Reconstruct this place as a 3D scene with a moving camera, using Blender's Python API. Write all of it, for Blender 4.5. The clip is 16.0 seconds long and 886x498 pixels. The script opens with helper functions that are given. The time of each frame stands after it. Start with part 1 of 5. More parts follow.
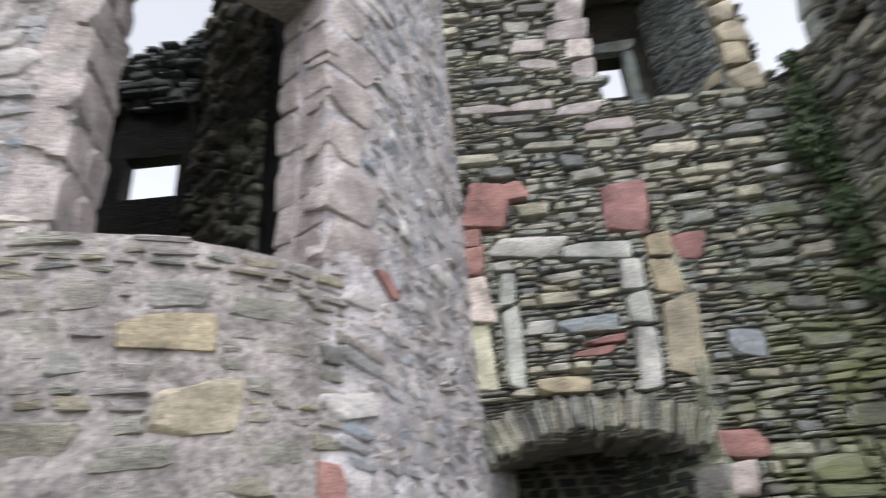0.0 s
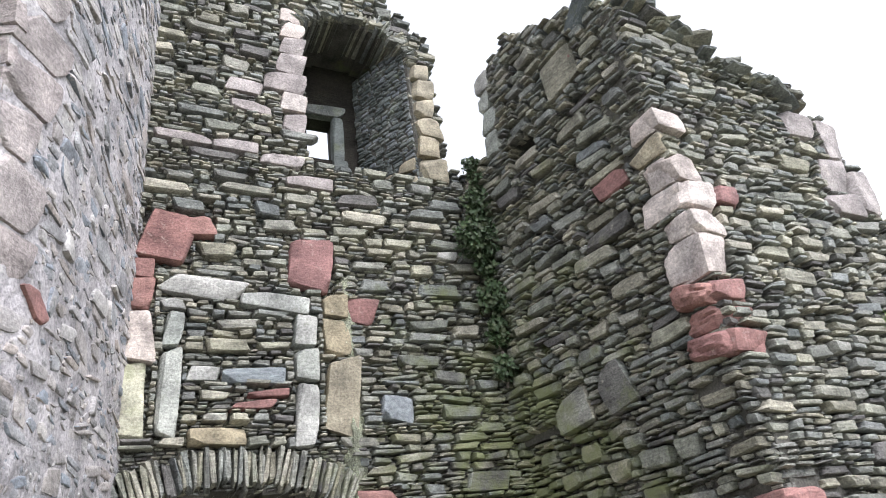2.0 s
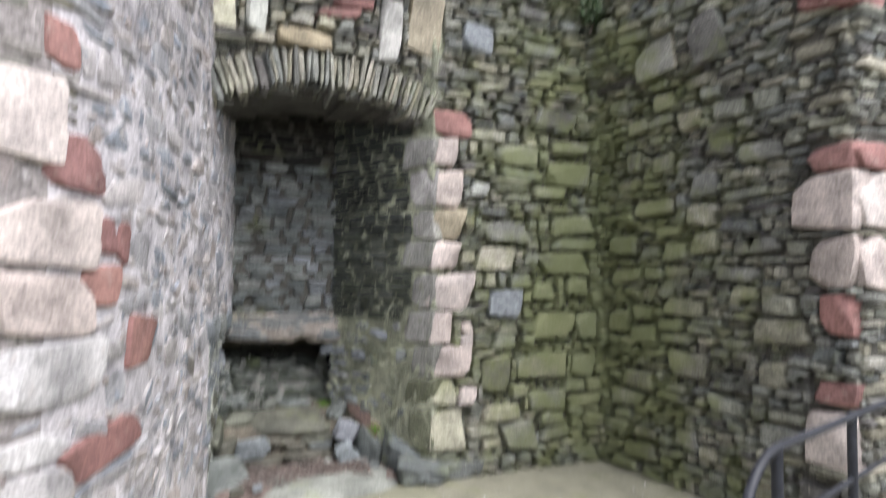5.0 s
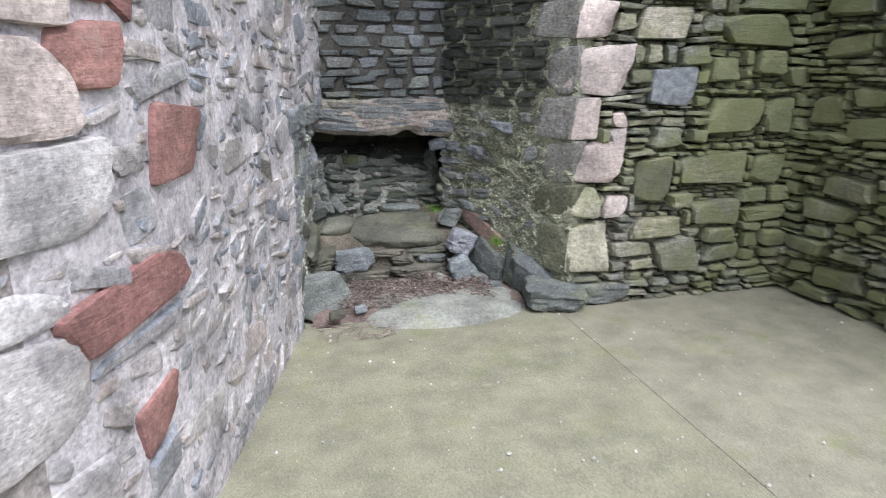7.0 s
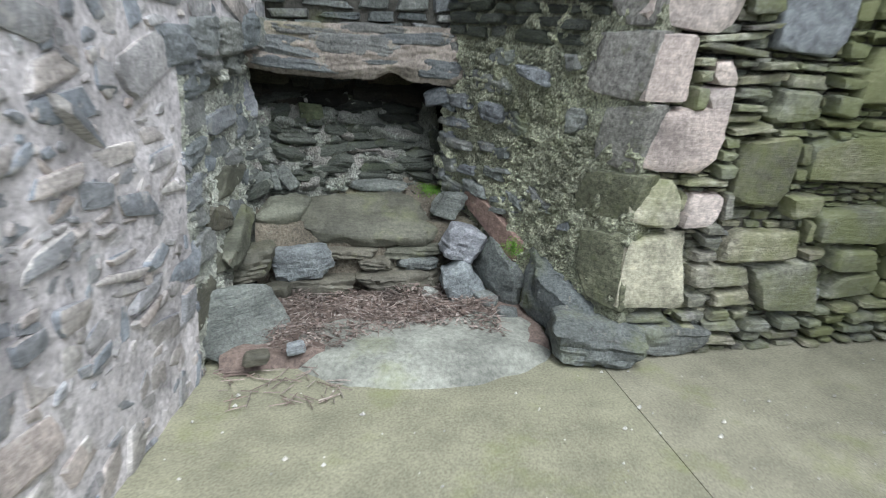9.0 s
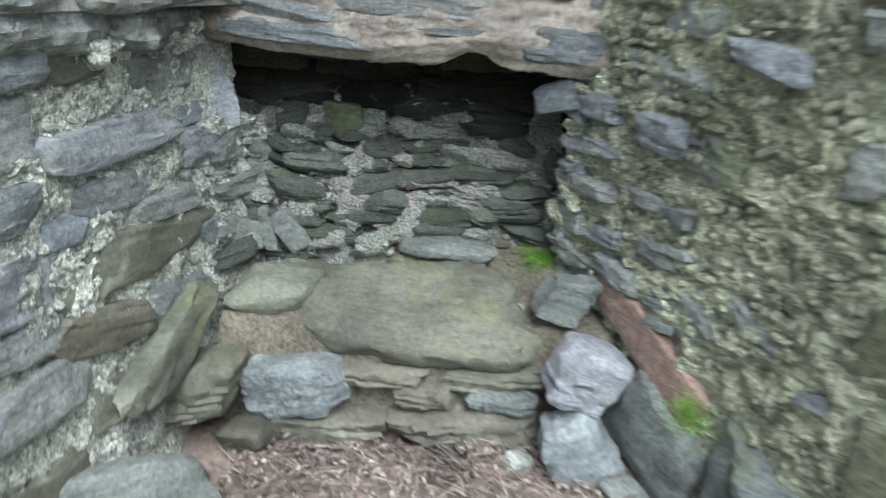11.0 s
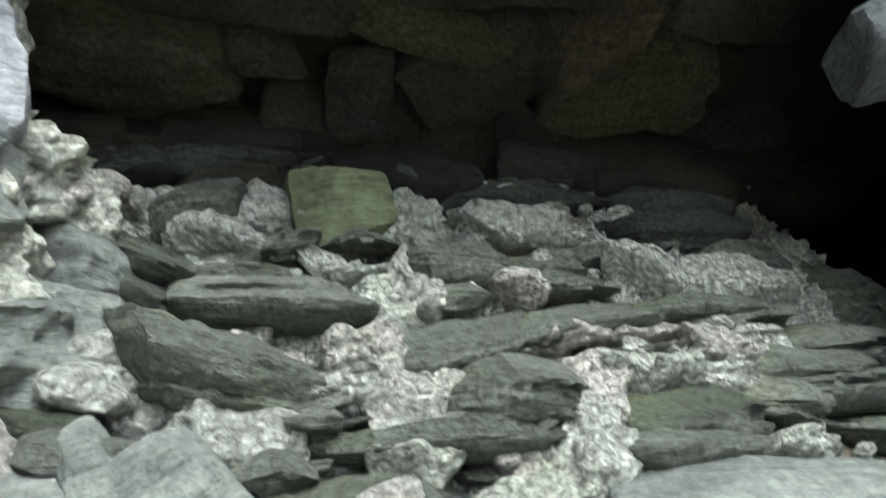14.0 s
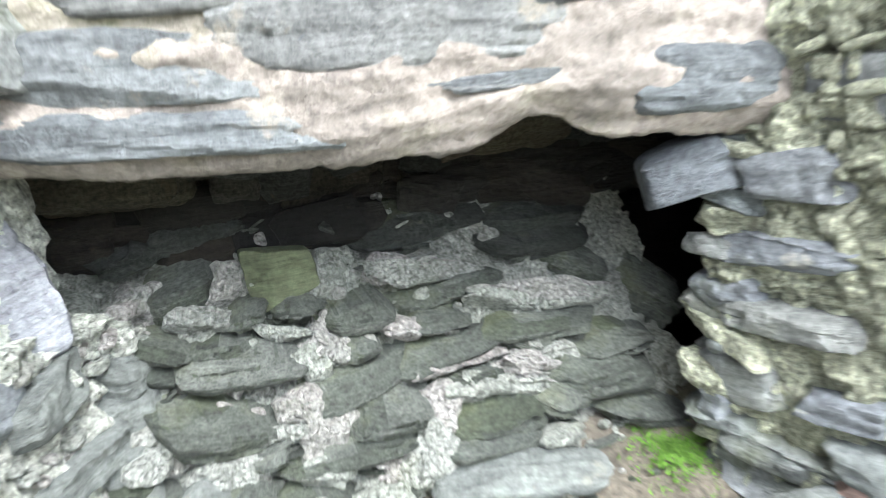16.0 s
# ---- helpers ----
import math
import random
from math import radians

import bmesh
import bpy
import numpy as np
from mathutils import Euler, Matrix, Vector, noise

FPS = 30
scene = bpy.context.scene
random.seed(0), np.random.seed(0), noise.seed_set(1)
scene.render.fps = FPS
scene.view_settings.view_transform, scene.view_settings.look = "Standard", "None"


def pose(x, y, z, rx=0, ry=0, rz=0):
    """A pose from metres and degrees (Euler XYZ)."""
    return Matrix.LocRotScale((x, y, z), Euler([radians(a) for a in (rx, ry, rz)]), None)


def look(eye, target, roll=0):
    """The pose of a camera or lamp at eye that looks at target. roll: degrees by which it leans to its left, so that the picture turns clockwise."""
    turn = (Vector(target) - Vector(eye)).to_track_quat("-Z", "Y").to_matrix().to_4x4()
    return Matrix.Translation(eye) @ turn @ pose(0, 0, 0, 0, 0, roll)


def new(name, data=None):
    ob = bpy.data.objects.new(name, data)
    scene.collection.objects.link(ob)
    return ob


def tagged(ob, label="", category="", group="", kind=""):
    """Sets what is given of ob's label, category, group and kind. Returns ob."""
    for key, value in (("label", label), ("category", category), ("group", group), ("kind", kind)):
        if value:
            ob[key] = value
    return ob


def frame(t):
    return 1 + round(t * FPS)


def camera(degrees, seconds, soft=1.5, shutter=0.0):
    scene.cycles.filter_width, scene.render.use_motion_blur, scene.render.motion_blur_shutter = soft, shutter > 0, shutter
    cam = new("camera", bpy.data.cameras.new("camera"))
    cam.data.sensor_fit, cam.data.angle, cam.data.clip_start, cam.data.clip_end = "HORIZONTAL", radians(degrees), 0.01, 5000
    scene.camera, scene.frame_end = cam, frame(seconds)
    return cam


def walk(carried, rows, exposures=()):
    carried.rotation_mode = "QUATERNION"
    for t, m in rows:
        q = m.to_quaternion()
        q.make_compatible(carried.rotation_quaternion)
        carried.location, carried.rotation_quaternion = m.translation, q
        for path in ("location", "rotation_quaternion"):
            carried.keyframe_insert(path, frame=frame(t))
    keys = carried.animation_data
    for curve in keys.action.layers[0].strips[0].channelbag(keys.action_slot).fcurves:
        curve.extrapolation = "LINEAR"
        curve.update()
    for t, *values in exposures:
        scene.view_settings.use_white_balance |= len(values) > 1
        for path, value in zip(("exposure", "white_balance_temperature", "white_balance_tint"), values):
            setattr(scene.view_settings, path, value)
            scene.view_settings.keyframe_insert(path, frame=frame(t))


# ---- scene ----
cam = camera(66.4, 16.0, soft=1.0, shutter=0.5)
# seconds, x, y, z, yaw, pitch, roll
PATH = [
    (0.0, 0.118, 0.100, 1.775, 3.90, 27.32, 4.14),
    (0.5, 0.071, 0.087, 1.768, -11.11, 28.16, 7.75),
    (1.0, 0.059, 0.049, 1.767, -18.14, 28.42, 8.07),
    (1.5, 0.044, 0.065, 1.773, -22.49, 28.82, 7.71),
    (2.0, 0.043, 0.088, 1.776, -25.02, 28.72, 7.53),
    (2.5, 0.023, 0.084, 1.782, -25.35, 29.34, 7.03),
    (3.0, 0.007, 0.069, 1.783, -25.25, 29.79, 6.11),
    (3.5, 0.041, 0.097, 1.761, -26.20, 28.41, 5.71),
    (4.0, -0.010, 0.134, 1.723, -26.30, 26.14, 5.20),
    (4.5, -0.115, 0.174, 1.661, -25.02, 18.88, 3.73),
    (5.0, -0.128, 0.176, 1.412, -22.56, 2.39, -0.18),
    (5.2, -0.190, 0.275, 1.353, -22.02, -1.93, -1.08),
    (7.3, 0.081, 1.378, 1.366, -12.28, -15.55, -0.74),
    (7.5, 0.092, 1.502, 1.342, -11.42, -14.37, -1.92),
    (8.0, 0.169, 1.802, 1.303, -11.08, -17.07, -1.75),
    (8.2, 0.191, 1.940, 1.284, -15.36, -16.80, -3.25),
    (10.3, 0.984, 3.385, 1.152, -2.40, -24.23, -0.87),
    (10.5, 0.981, 3.525, 1.185, -1.99, -22.48, -1.02),
    (11.0, 0.832, 3.823, 1.095, 1.08, -21.67, -2.14),
    (11.5, 0.667, 4.148, 1.039, -1.43, -18.86, -0.94),
    (12.0, 0.627, 4.468, 0.953, -3.79, -16.18, 0.24),
    (12.5, 0.582, 4.734, 0.851, -5.85, -14.10, -0.21),
    (13.0, 0.560, 4.901, 0.711, -8.82, -11.67, 0.73),
    (13.5, 0.536, 4.980, 0.570, -10.17, 1.34, 3.30),
    (14.0, 0.508, 4.979, 0.532, -10.22, 13.26, 5.79),
    (14.5, 0.478, 4.980, 0.524, -9.77, 15.98, 5.65),
    (15.0, 0.515, 4.954, 0.560, -9.93, 13.71, 6.16),
    (15.5, 0.564, 4.848, 0.778, -11.44, -2.04, 6.56),
    (16.0, 0.624, 4.666, 1.014, -11.18, -15.41, 5.94),
]
# seconds, stops, kelvin, tint
EXPOSURES = [(0.0, 1.3, 6500, 12), (0.5, 1.65, 6450, 12), (4.0, 1.75, 6400, 11), (4.5, 1.9, 6400, 10), (5.0, 1.7, 6500, 13), (7.5, 1.58, 6250, 14), (8.0, 1.55, 6250, 11), (10.5, 1.95, 6150, 5), (11.5, 2.5, 6100, 2), (12.0, 2.42, 6150, 1), (12.5, 2.8, 6200, 1), (13.0, 3.2, 6300, 2), (13.5, 3.25, 6400, 2), (14.0, 3.2, 6450, 2), (14.5, 3.65, 6500, 4), (15.0, 3.78, 6500, 3), (15.5, 3.45, 6500, 3), (16.0, 3.65, 6300, 8)]
walk(cam, [(t, pose(x, y, z, 90 + pitch, roll, yaw)) for t, x, y, z, yaw, pitch, roll in PATH], EXPOSURES)

# ---- overcast daylight ----
world = bpy.data.worlds.new("overcast")
scene.world = world
world.use_nodes = True
wn = world.node_tree
sky = wn.nodes.new("ShaderNodeTexSky")
sky.sky_type = "NISHITA"
sky.sun_disc = False
sky.sun_elevation, sky.sun_rotation = radians(58), radians(158)
sky.air_density, sky.dust_density = 1.0, 1.0
grey = wn.nodes.new("ShaderNodeHueSaturation")
grey.inputs["Saturation"].default_value = 0.22
wn.links.new(sky.outputs[0], grey.inputs["Color"])
wn.links.new(grey.outputs[0], wn.nodes["Background"].inputs["Color"])
wn.nodes["Background"].inputs["Strength"].default_value = 0.15
sun = new("sun", bpy.data.lights.new("sun", "SUN"))
sun.data.energy, sun.data.angle, sun.data.color = 1.2, radians(40), (1.0, 0.99, 0.98)
sun.matrix_world = look((0, 0, 20), (-1.6, 4.0, 13.0))

# ---- materials ----
rng = random.Random(7)


def node(nt, kind, **values):
    n = nt.nodes.new(kind)
    for key, value in values.items():
        if key in n.inputs:
            n.inputs[key].default_value = value
    return n


def ramp(nt, stops, fac, mode="LINEAR"):
    r = nt.nodes.new("ShaderNodeValToRGB")
    r.color_ramp.interpolation = mode
    e = r.color_ramp.elements
    for i, (p, c) in enumerate(stops):
        s = e[i] if i < 2 else e.new(p)
        s.position, s.color = p, (*c, 1)
    nt.links.new(fac, r.inputs[0])
    return r.outputs[0]


def maths(nt, op, a, b):
    m = nt.nodes.new("ShaderNodeMath")
    m.operation = op
    for i, v in enumerate((a, b)):
        if isinstance(v, (int, float)):
            m.inputs[i].default_value = v
        else:
            nt.links.new(v, m.inputs[i])
    return m.outputs[0]


def mix(nt, fac, a, b, mode="MIX"):
    m = nt.nodes.new("ShaderNodeMix")
    m.data_type, m.blend_type = "RGBA", mode
    for i, v in ((0, fac), (6, a), (7, b)):
        if isinstance(v, (int, float)):
            m.inputs[i].default_value = v
        elif isinstance(v, tuple):
            m.inputs[i].default_value = (*v, 1)
        else:
            nt.links.new(v, m.inputs[i])
    return m.outputs[2]


def texture_noise(nt, place, scale, detail=6, rough=0.6, stretch=None):
    if stretch:
        mp = nt.nodes.new("ShaderNodeMapping")
        mp.inputs["Scale"].default_value = stretch
        nt.links.new(place, mp.inputs[0])
        place = mp.outputs[0]
    n = node(nt, "ShaderNodeTexNoise", Scale=scale, Detail=detail, Roughness=rough)
    nt.links.new(place, n.inputs["Vector"])
    return n.outputs[0]


def stone_material(name, palette, lichen=(0.45, 0.43, 0.36), lichen_at=0.62, moss=0.0, moss_at=None, layers=1.0, rough=0.85, bump=0.6, grain=60.0, damp=0.0, local=False, blotch=1.0, grit=0.6, relief=0.02, pits=0.0, crumble=0.0, streaks=0.3):
    """Weathered stone: a colour for each piece, grain, bedding layers, lichen and moss."""
    mat = bpy.data.materials.new(name)
    mat.use_nodes = True
    nt = mat.node_tree
    bsdf = nt.nodes["Principled BSDF"]
    geo = nt.nodes.new("ShaderNodeNewGeometry")
    info = nt.nodes.new("ShaderNodeObjectInfo")
    place = nt.nodes.new("ShaderNodeTexCoord").outputs["Object"] if local else geo.outputs["Position"]
    rnd = maths(nt, "FRACT", maths(nt, "ADD", info.outputs["Random"], geo.outputs["Random Per Island"]), 0)
    palette = [(0.97 * a, b, 1.08 * c) for a, b, c in palette]
    k = len(palette)
    col = ramp(nt, [((i + 0.5) / k, c) for i, c in enumerate(palette)], rnd)
    big = texture_noise(nt, place, 5, 5, 0.6)
    fine = texture_noise(nt, place, grain, 8, 0.7)
    bed = texture_noise(nt, place, 9, 7, 0.7, (1, 9, 1) if local else (1, 1, 7))
    streak = texture_noise(nt, place, 26, 5, 0.75, (1, 11, 1) if local else (1, 1, 9))
    col = mix(nt, blotch, col, ramp(nt, [(0.3, (0.5, 0.5, 0.5)), (0.7, (1.35, 1.34, 1.32))], big), "MULTIPLY")
    lo, hi = max(0.12, 0.75 - 0.4 * grit), 1.12 + 0.22 * grit
    col = mix(nt, 1.0, col, ramp(nt, [(0.32, (lo, lo, lo)), (0.64, (hi, hi, 0.985 * hi))], fine), "MULTIPLY")
    if layers:
        col = mix(nt, 0.6 * layers, col, ramp(nt, [(0.36, (0.5, 0.5, 0.52)), (0.6, (1.25, 1.25, 1.22))], bed), "MULTIPLY")
        col = mix(nt, streaks, col, ramp(nt, [(0.36, (0.3, 0.3, 0.3)), (0.47, (0.85, 0.85, 0.85)), (0.60, (1.25, 1.25, 1.23)), (0.72, (2.0, 2.0, 1.95))], streak), "MULTIPLY")
    spots = maths(nt, "MULTIPLY", texture_noise(nt, place, 14, 8, 0.72), 1.0)
    col = mix(nt, ramp(nt, [(lichen_at, (0, 0, 0)), (lichen_at + 0.1, (0.75, 0.75, 0.75))], spots), col, lichen)
    # Pits: bumped, and the shade inside them is painted into the colour.
    if pits:
        holes = texture_noise(nt, place, 240, 6, 0.8)
        pit = ramp(nt, [(0.37, (0.2, 0.21, 0.18)), (0.50, (1, 1, 1))], holes)
        col = mix(nt, pits, col, pit, "MULTIPLY")
        fine = maths(nt, "ADD", fine, maths(nt, "MULTIPLY", maths(nt, "MINIMUM", holes, 0.5), 3.0 * pits))
    # Crumbly grains: cracks sink in the bump, with their shade multiplied into colour.
    if crumble:
        bent = node(nt, "ShaderNodeTexNoise", Scale=60.0, Detail=3.0)
        nt.links.new(place, bent.inputs["Vector"])
        wobble = mix(nt, 0.012, place, bent.outputs[1], "ADD")
        grains = node(nt, "ShaderNodeTexVoronoi", Scale=crumble)
        nt.links.new(wobble, grains.inputs["Vector"])
        crack = grains.outputs["Distance"]
        col = mix(nt, 0.5, col, ramp(nt, [(0.3, (1.15, 1.15, 1.13)), (0.55, (0.95, 0.95, 0.93)), (0.8, (0.4, 0.41, 0.36))], crack), "MULTIPLY")
        fine = maths(nt, "SUBTRACT", fine, maths(nt, "MULTIPLY", crack, 0.9))
    if moss:
        m = texture_noise(nt, place, 3.2, 7, 0.66)
        if moss_at:
            (x, y, z), reach = moss_at
            d = nt.nodes.new("ShaderNodeVectorMath")
            d.operation = "DISTANCE"
            d.inputs[1].default_value = (x, y, z)
            mp = nt.nodes.new("ShaderNodeMapping")
            mp.inputs["Scale"].default_value = (1, 1, 0.45)
            nt.links.new(place, mp.inputs[0])
            nt.links.new(mp.outputs[0], d.inputs[0])
            d.inputs[1].default_value = (x, y, z * 0.45)
            m = maths(nt, "ADD", m, maths(nt, "MULTIPLY", maths(nt, "SUBTRACT", 1.0, maths(nt, "DIVIDE", d.outputs["Value"], reach)), 0.35))
        col = mix(nt, ramp(nt, [(0.62 - 0.2 * moss, (0, 0, 0)), (0.82 - 0.2 * moss, (0.7, 0.7, 0.7))], m), col, (0.19, 0.215, 0.085))
    nt.links.new(col, bsdf.inputs["Base Color"])
    bsdf.inputs["Roughness"].default_value = rough - 0.25 * damp
    bsdf.inputs["Specular IOR Level"].default_value = 0.35
    h = maths(nt, "ADD", maths(nt, "MULTIPLY", fine, 0.5), maths(nt, "ADD", maths(nt, "MULTIPLY", maths(nt, "ADD", bed, maths(nt, "MULTIPLY", streak, 0.5)), 1.0 * layers), maths(nt, "MULTIPLY", spots, 0.5)))
    b = node(nt, "ShaderNodeBump", Strength=bump, Distance=relief)
    nt.links.new(h, b.inputs["Height"])
    nt.links.new(b.outputs[0], bsdf.inputs["Normal"])
    return mat


SLATE = [(0.145, 0.135, 0.125), (0.23, 0.235, 0.20), (0.30, 0.295, 0.235), (0.37, 0.345, 0.26), (0.20, 0.21, 0.205), (0.45, 0.41, 0.32), (0.16, 0.17, 0.16), (0.33, 0.33, 0.29), (0.27, 0.25, 0.19)]
m_far = stone_material("slate_rubble", [tuple(1.1 * v for v in c) for c in SLATE], moss=0.34, moss_at=((3.0, 4.6, 1.2), 1.7))
m_right = stone_material("dark_slate_rubble", SLATE, moss=0.28, moss_at=((3.0, 4.6, 1.0), 1.8))
m_left = stone_material("harled_rubble", [(0.29, 0.31, 0.335), (0.45, 0.405, 0.37), (0.24, 0.26, 0.285), (0.49, 0.44, 0.41), (0.36, 0.36, 0.36), (0.45, 0.385, 0.345), (0.50, 0.47, 0.44)], layers=0.3, lichen=(0.46, 0.44, 0.43), lichen_at=0.56, grit=0.5)
m_tower_mortar = stone_material("olive_lime_mortar", [(0.31, 0.277, 0.258), (0.31, 0.277, 0.258)], layers=0.0, lichen=(0.44, 0.41, 0.39), lichen_at=0.56, moss=0.12, bump=0.8, grain=40, grit=0.8)
m_tower = stone_material("tower_rubble", [(0.25, 0.24, 0.20), (0.29, 0.26, 0.235), (0.205, 0.205, 0.185), (0.28, 0.25, 0.18), (0.265, 0.24, 0.225)], layers=0.5, lichen=(0.40, 0.38, 0.36), lichen_at=0.58)
m_jamb = stone_material("weathered_pink_sandstone", [(0.41, 0.35, 0.325), (0.45, 0.395, 0.37), (0.36, 0.31, 0.29)], layers=0.3, lichen=(0.33, 0.315, 0.29), lichen_at=0.58, bump=0.8, grit=0.55)
m_pink = stone_material("pink_sandstone", [(0.60, 0.505, 0.45), (0.64, 0.56, 0.505), (0.54, 0.455, 0.405), (0.62, 0.525, 0.46)], layers=0.25, lichen=(0.40, 0.36, 0.32), lichen_at=0.6, bump=0.6, grit=0.45)
m_red = stone_material("red_sandstone", [(0.315, 0.16, 0.14), (0.285, 0.148, 0.135), (0.345, 0.185, 0.155), (0.30, 0.158, 0.145)], layers=0.4, lichen=(0.42, 0.31, 0.28), lichen_at=0.58, bump=0.7, grit=0.35)
m_buff = stone_material("buff_sandstone", [(0.36, 0.30, 0.20), (0.40, 0.345, 0.25), (0.34, 0.295, 0.215)], layers=0.3, lichen=(0.5, 0.48, 0.42), lichen_at=0.62, bump=0.35)
m_pale = stone_material("pale_dressed_stone", [(0.42, 0.42, 0.37), (0.37, 0.38, 0.34), (0.46, 0.44, 0.40)], layers=0.2, lichen=(0.22, 0.23, 0.19), lichen_at=0.57, bump=0.6)
m_mossy = stone_material("pale_mossy_stone", [(0.48, 0.455, 0.34), (0.53, 0.485, 0.375)], layers=0.2, moss=0.6, bump=0.4)
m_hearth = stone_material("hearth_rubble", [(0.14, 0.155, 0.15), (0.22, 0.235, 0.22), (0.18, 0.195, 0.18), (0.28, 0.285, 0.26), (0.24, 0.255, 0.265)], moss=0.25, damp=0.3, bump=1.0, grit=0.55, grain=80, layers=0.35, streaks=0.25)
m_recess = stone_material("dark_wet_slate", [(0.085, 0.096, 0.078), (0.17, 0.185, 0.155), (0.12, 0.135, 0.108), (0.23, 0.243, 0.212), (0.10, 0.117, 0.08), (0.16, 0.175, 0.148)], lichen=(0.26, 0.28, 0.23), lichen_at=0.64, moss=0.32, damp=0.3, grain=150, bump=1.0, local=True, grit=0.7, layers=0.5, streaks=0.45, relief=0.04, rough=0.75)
# Darker slate; in the recess the roof's shade is put into this colour.
m_darkslate = stone_material("darkened_slate", [(0.055, 0.061, 0.053), (0.078, 0.085, 0.073), (0.065, 0.075, 0.062)], lichen=(0.17, 0.18, 0.14), lichen_at=0.64, moss=0.18, damp=0.3, grain=150, bump=1.0, local=True, grit=0.8, layers=0.5, streaks=0.4, relief=0.04)
m_soffit = stone_material("dark_brown_slate", [(0.06, 0.063, 0.055), (0.09, 0.086, 0.068), (0.05, 0.058, 0.052), (0.12, 0.095, 0.063), (0.072, 0.077, 0.067), (0.125, 0.11, 0.07)], lichen=(0.15, 0.12, 0.075), lichen_at=0.62, bump=1.0, grain=160, grit=1.0, relief=0.07, layers=0.6, streaks=0.4)
m_green = stone_material("algae_slate", [(0.165, 0.185, 0.105), (0.15, 0.17, 0.095)], lichen=(0.10, 0.115, 0.07), lichen_at=0.6, damp=0.3, layers=0.5, local=True, bump=0.8, grit=0.4, streaks=0.4)
# Near-black slate: shade of the stair room and recess is put into the colour.
m_nearblack = stone_material("near_black_slate", [(0.020, 0.020, 0.018), (0.030, 0.030, 0.026), (0.040, 0.034, 0.026)], lichen=(0.10, 0.08, 0.055), lichen_at=0.6, bump=1.0, grain=90, relief=0.03)
m_bluegrey = stone_material("blue_grey_slab", [(0.34, 0.37, 0.38), (0.40, 0.42, 0.43), (0.29, 0.32, 0.315)], lichen_at=0.62, layers=0.6, bump=0.8, local=True, grit=0.4)
m_paleslab = stone_material("pale_blue_slab", [(0.40, 0.41, 0.43), (0.40, 0.41, 0.43)], layers=0.4, lichen=(0.36, 0.37, 0.37), lichen_at=0.62, bump=1.0, local=True, grit=0.4, grain=90)
m_hanging = stone_material("grey_hanging_slab", [(0.19, 0.205, 0.215), (0.19, 0.205, 0.215)], layers=0.4, lichen_at=0.66, bump=1.0, local=True, grit=0.45, grain=90, streaks=0.25)
# Wall core behind the stones, coloured dark so the gaps read as shadow.
m_bed = stone_material("dark_gap_mortar", [(0.10, 0.095, 0.08), (0.13, 0.12, 0.10)], layers=0.0, moss=0.2, bump=1.0, lichen_at=0.7)
m_lime = stone_material("lime_mortar", [(0.58, 0.59, 0.52), (0.53, 0.55, 0.47), (0.60, 0.555, 0.51), (0.55, 0.56, 0.495)], layers=0.0, lichen=(0.45, 0.48, 0.39), lichen_at=0.58, bump=1.0, grain=130, grit=0.8, relief=0.05, pits=0.25, moss=0.2, blotch=0.5, crumble=120)
m_recess_body = stone_material("weathered_lime_mortar", [(0.54, 0.55, 0.475), (0.54, 0.55, 0.475)], layers=0.0, lichen=(0.60, 0.61, 0.55), lichen_at=0.58, moss=0.28, bump=1.0, grain=120, grit=0.8, relief=0.05, pits=0.25, blotch=0.6, crumble=115)
m_earth = stone_material("damp_earth", [(0.19, 0.165, 0.125), (0.19, 0.165, 0.125)], layers=0.0, lichen=(0.36, 0.36, 0.30), lichen_at=0.6, moss=0.3, bump=1.0, grain=90, grit=1.0, relief=0.03)
m_lintel = stone_material("brown_grey_slate", [(0.22, 0.235, 0.235), (0.30, 0.305, 0.29), (0.26, 0.26, 0.24)], lichen=(0.40, 0.35, 0.28), lichen_at=0.57, bump=1.0, grain=90, grit=0.45, local=True, layers=0.35, moss=0.25)
m_sidestone = stone_material("blue_side_stone", [(0.36, 0.395, 0.415), (0.47, 0.49, 0.50), (0.30, 0.33, 0.335), (0.40, 0.41, 0.385)], lichen=(0.52, 0.53, 0.49), lichen_at=0.58, layers=0.35, bump=1.0, local=True, grit=0.45, grain=90, moss=0.14, streaks=0.2, relief=0.03)
m_floorslab = stone_material("grey_green_slate", [(0.31, 0.33, 0.30), (0.31, 0.33, 0.30)], layers=0.6, lichen_at=0.62, bump=1.0, grit=0.45, grain=90, local=True, streaks=0.2, relief=0.03)
m_harl = stone_material("pinkish_lime_mortar", [(0.60, 0.56, 0.555), (0.60, 0.56, 0.555)], layers=0.0, lichen=(0.66, 0.63, 0.64), lichen_at=0.55, bump=0.9, grain=50, grit=0.6)
# Greyer, darker copy of the pinkish mortar for the wall above 2.3 m.
m_harl_grey = stone_material("darker_grey_mortar", [(0.47, 0.435, 0.43), (0.47, 0.435, 0.43)], layers=0.0, lichen=(0.56, 0.53, 0.535), lichen_at=0.55, bump=0.9, grain=50, grit=0.8)
m_mossmortar = stone_material("mossy_lime_mortar", [(0.80, 0.81, 0.71), (0.80, 0.81, 0.71)], layers=0.2, lichen=(0.68, 0.69, 0.60), lichen_at=0.6, moss=0.34, bump=1.0, grain=110, grit=1.0, relief=0.04, pits=0.3, crumble=85)
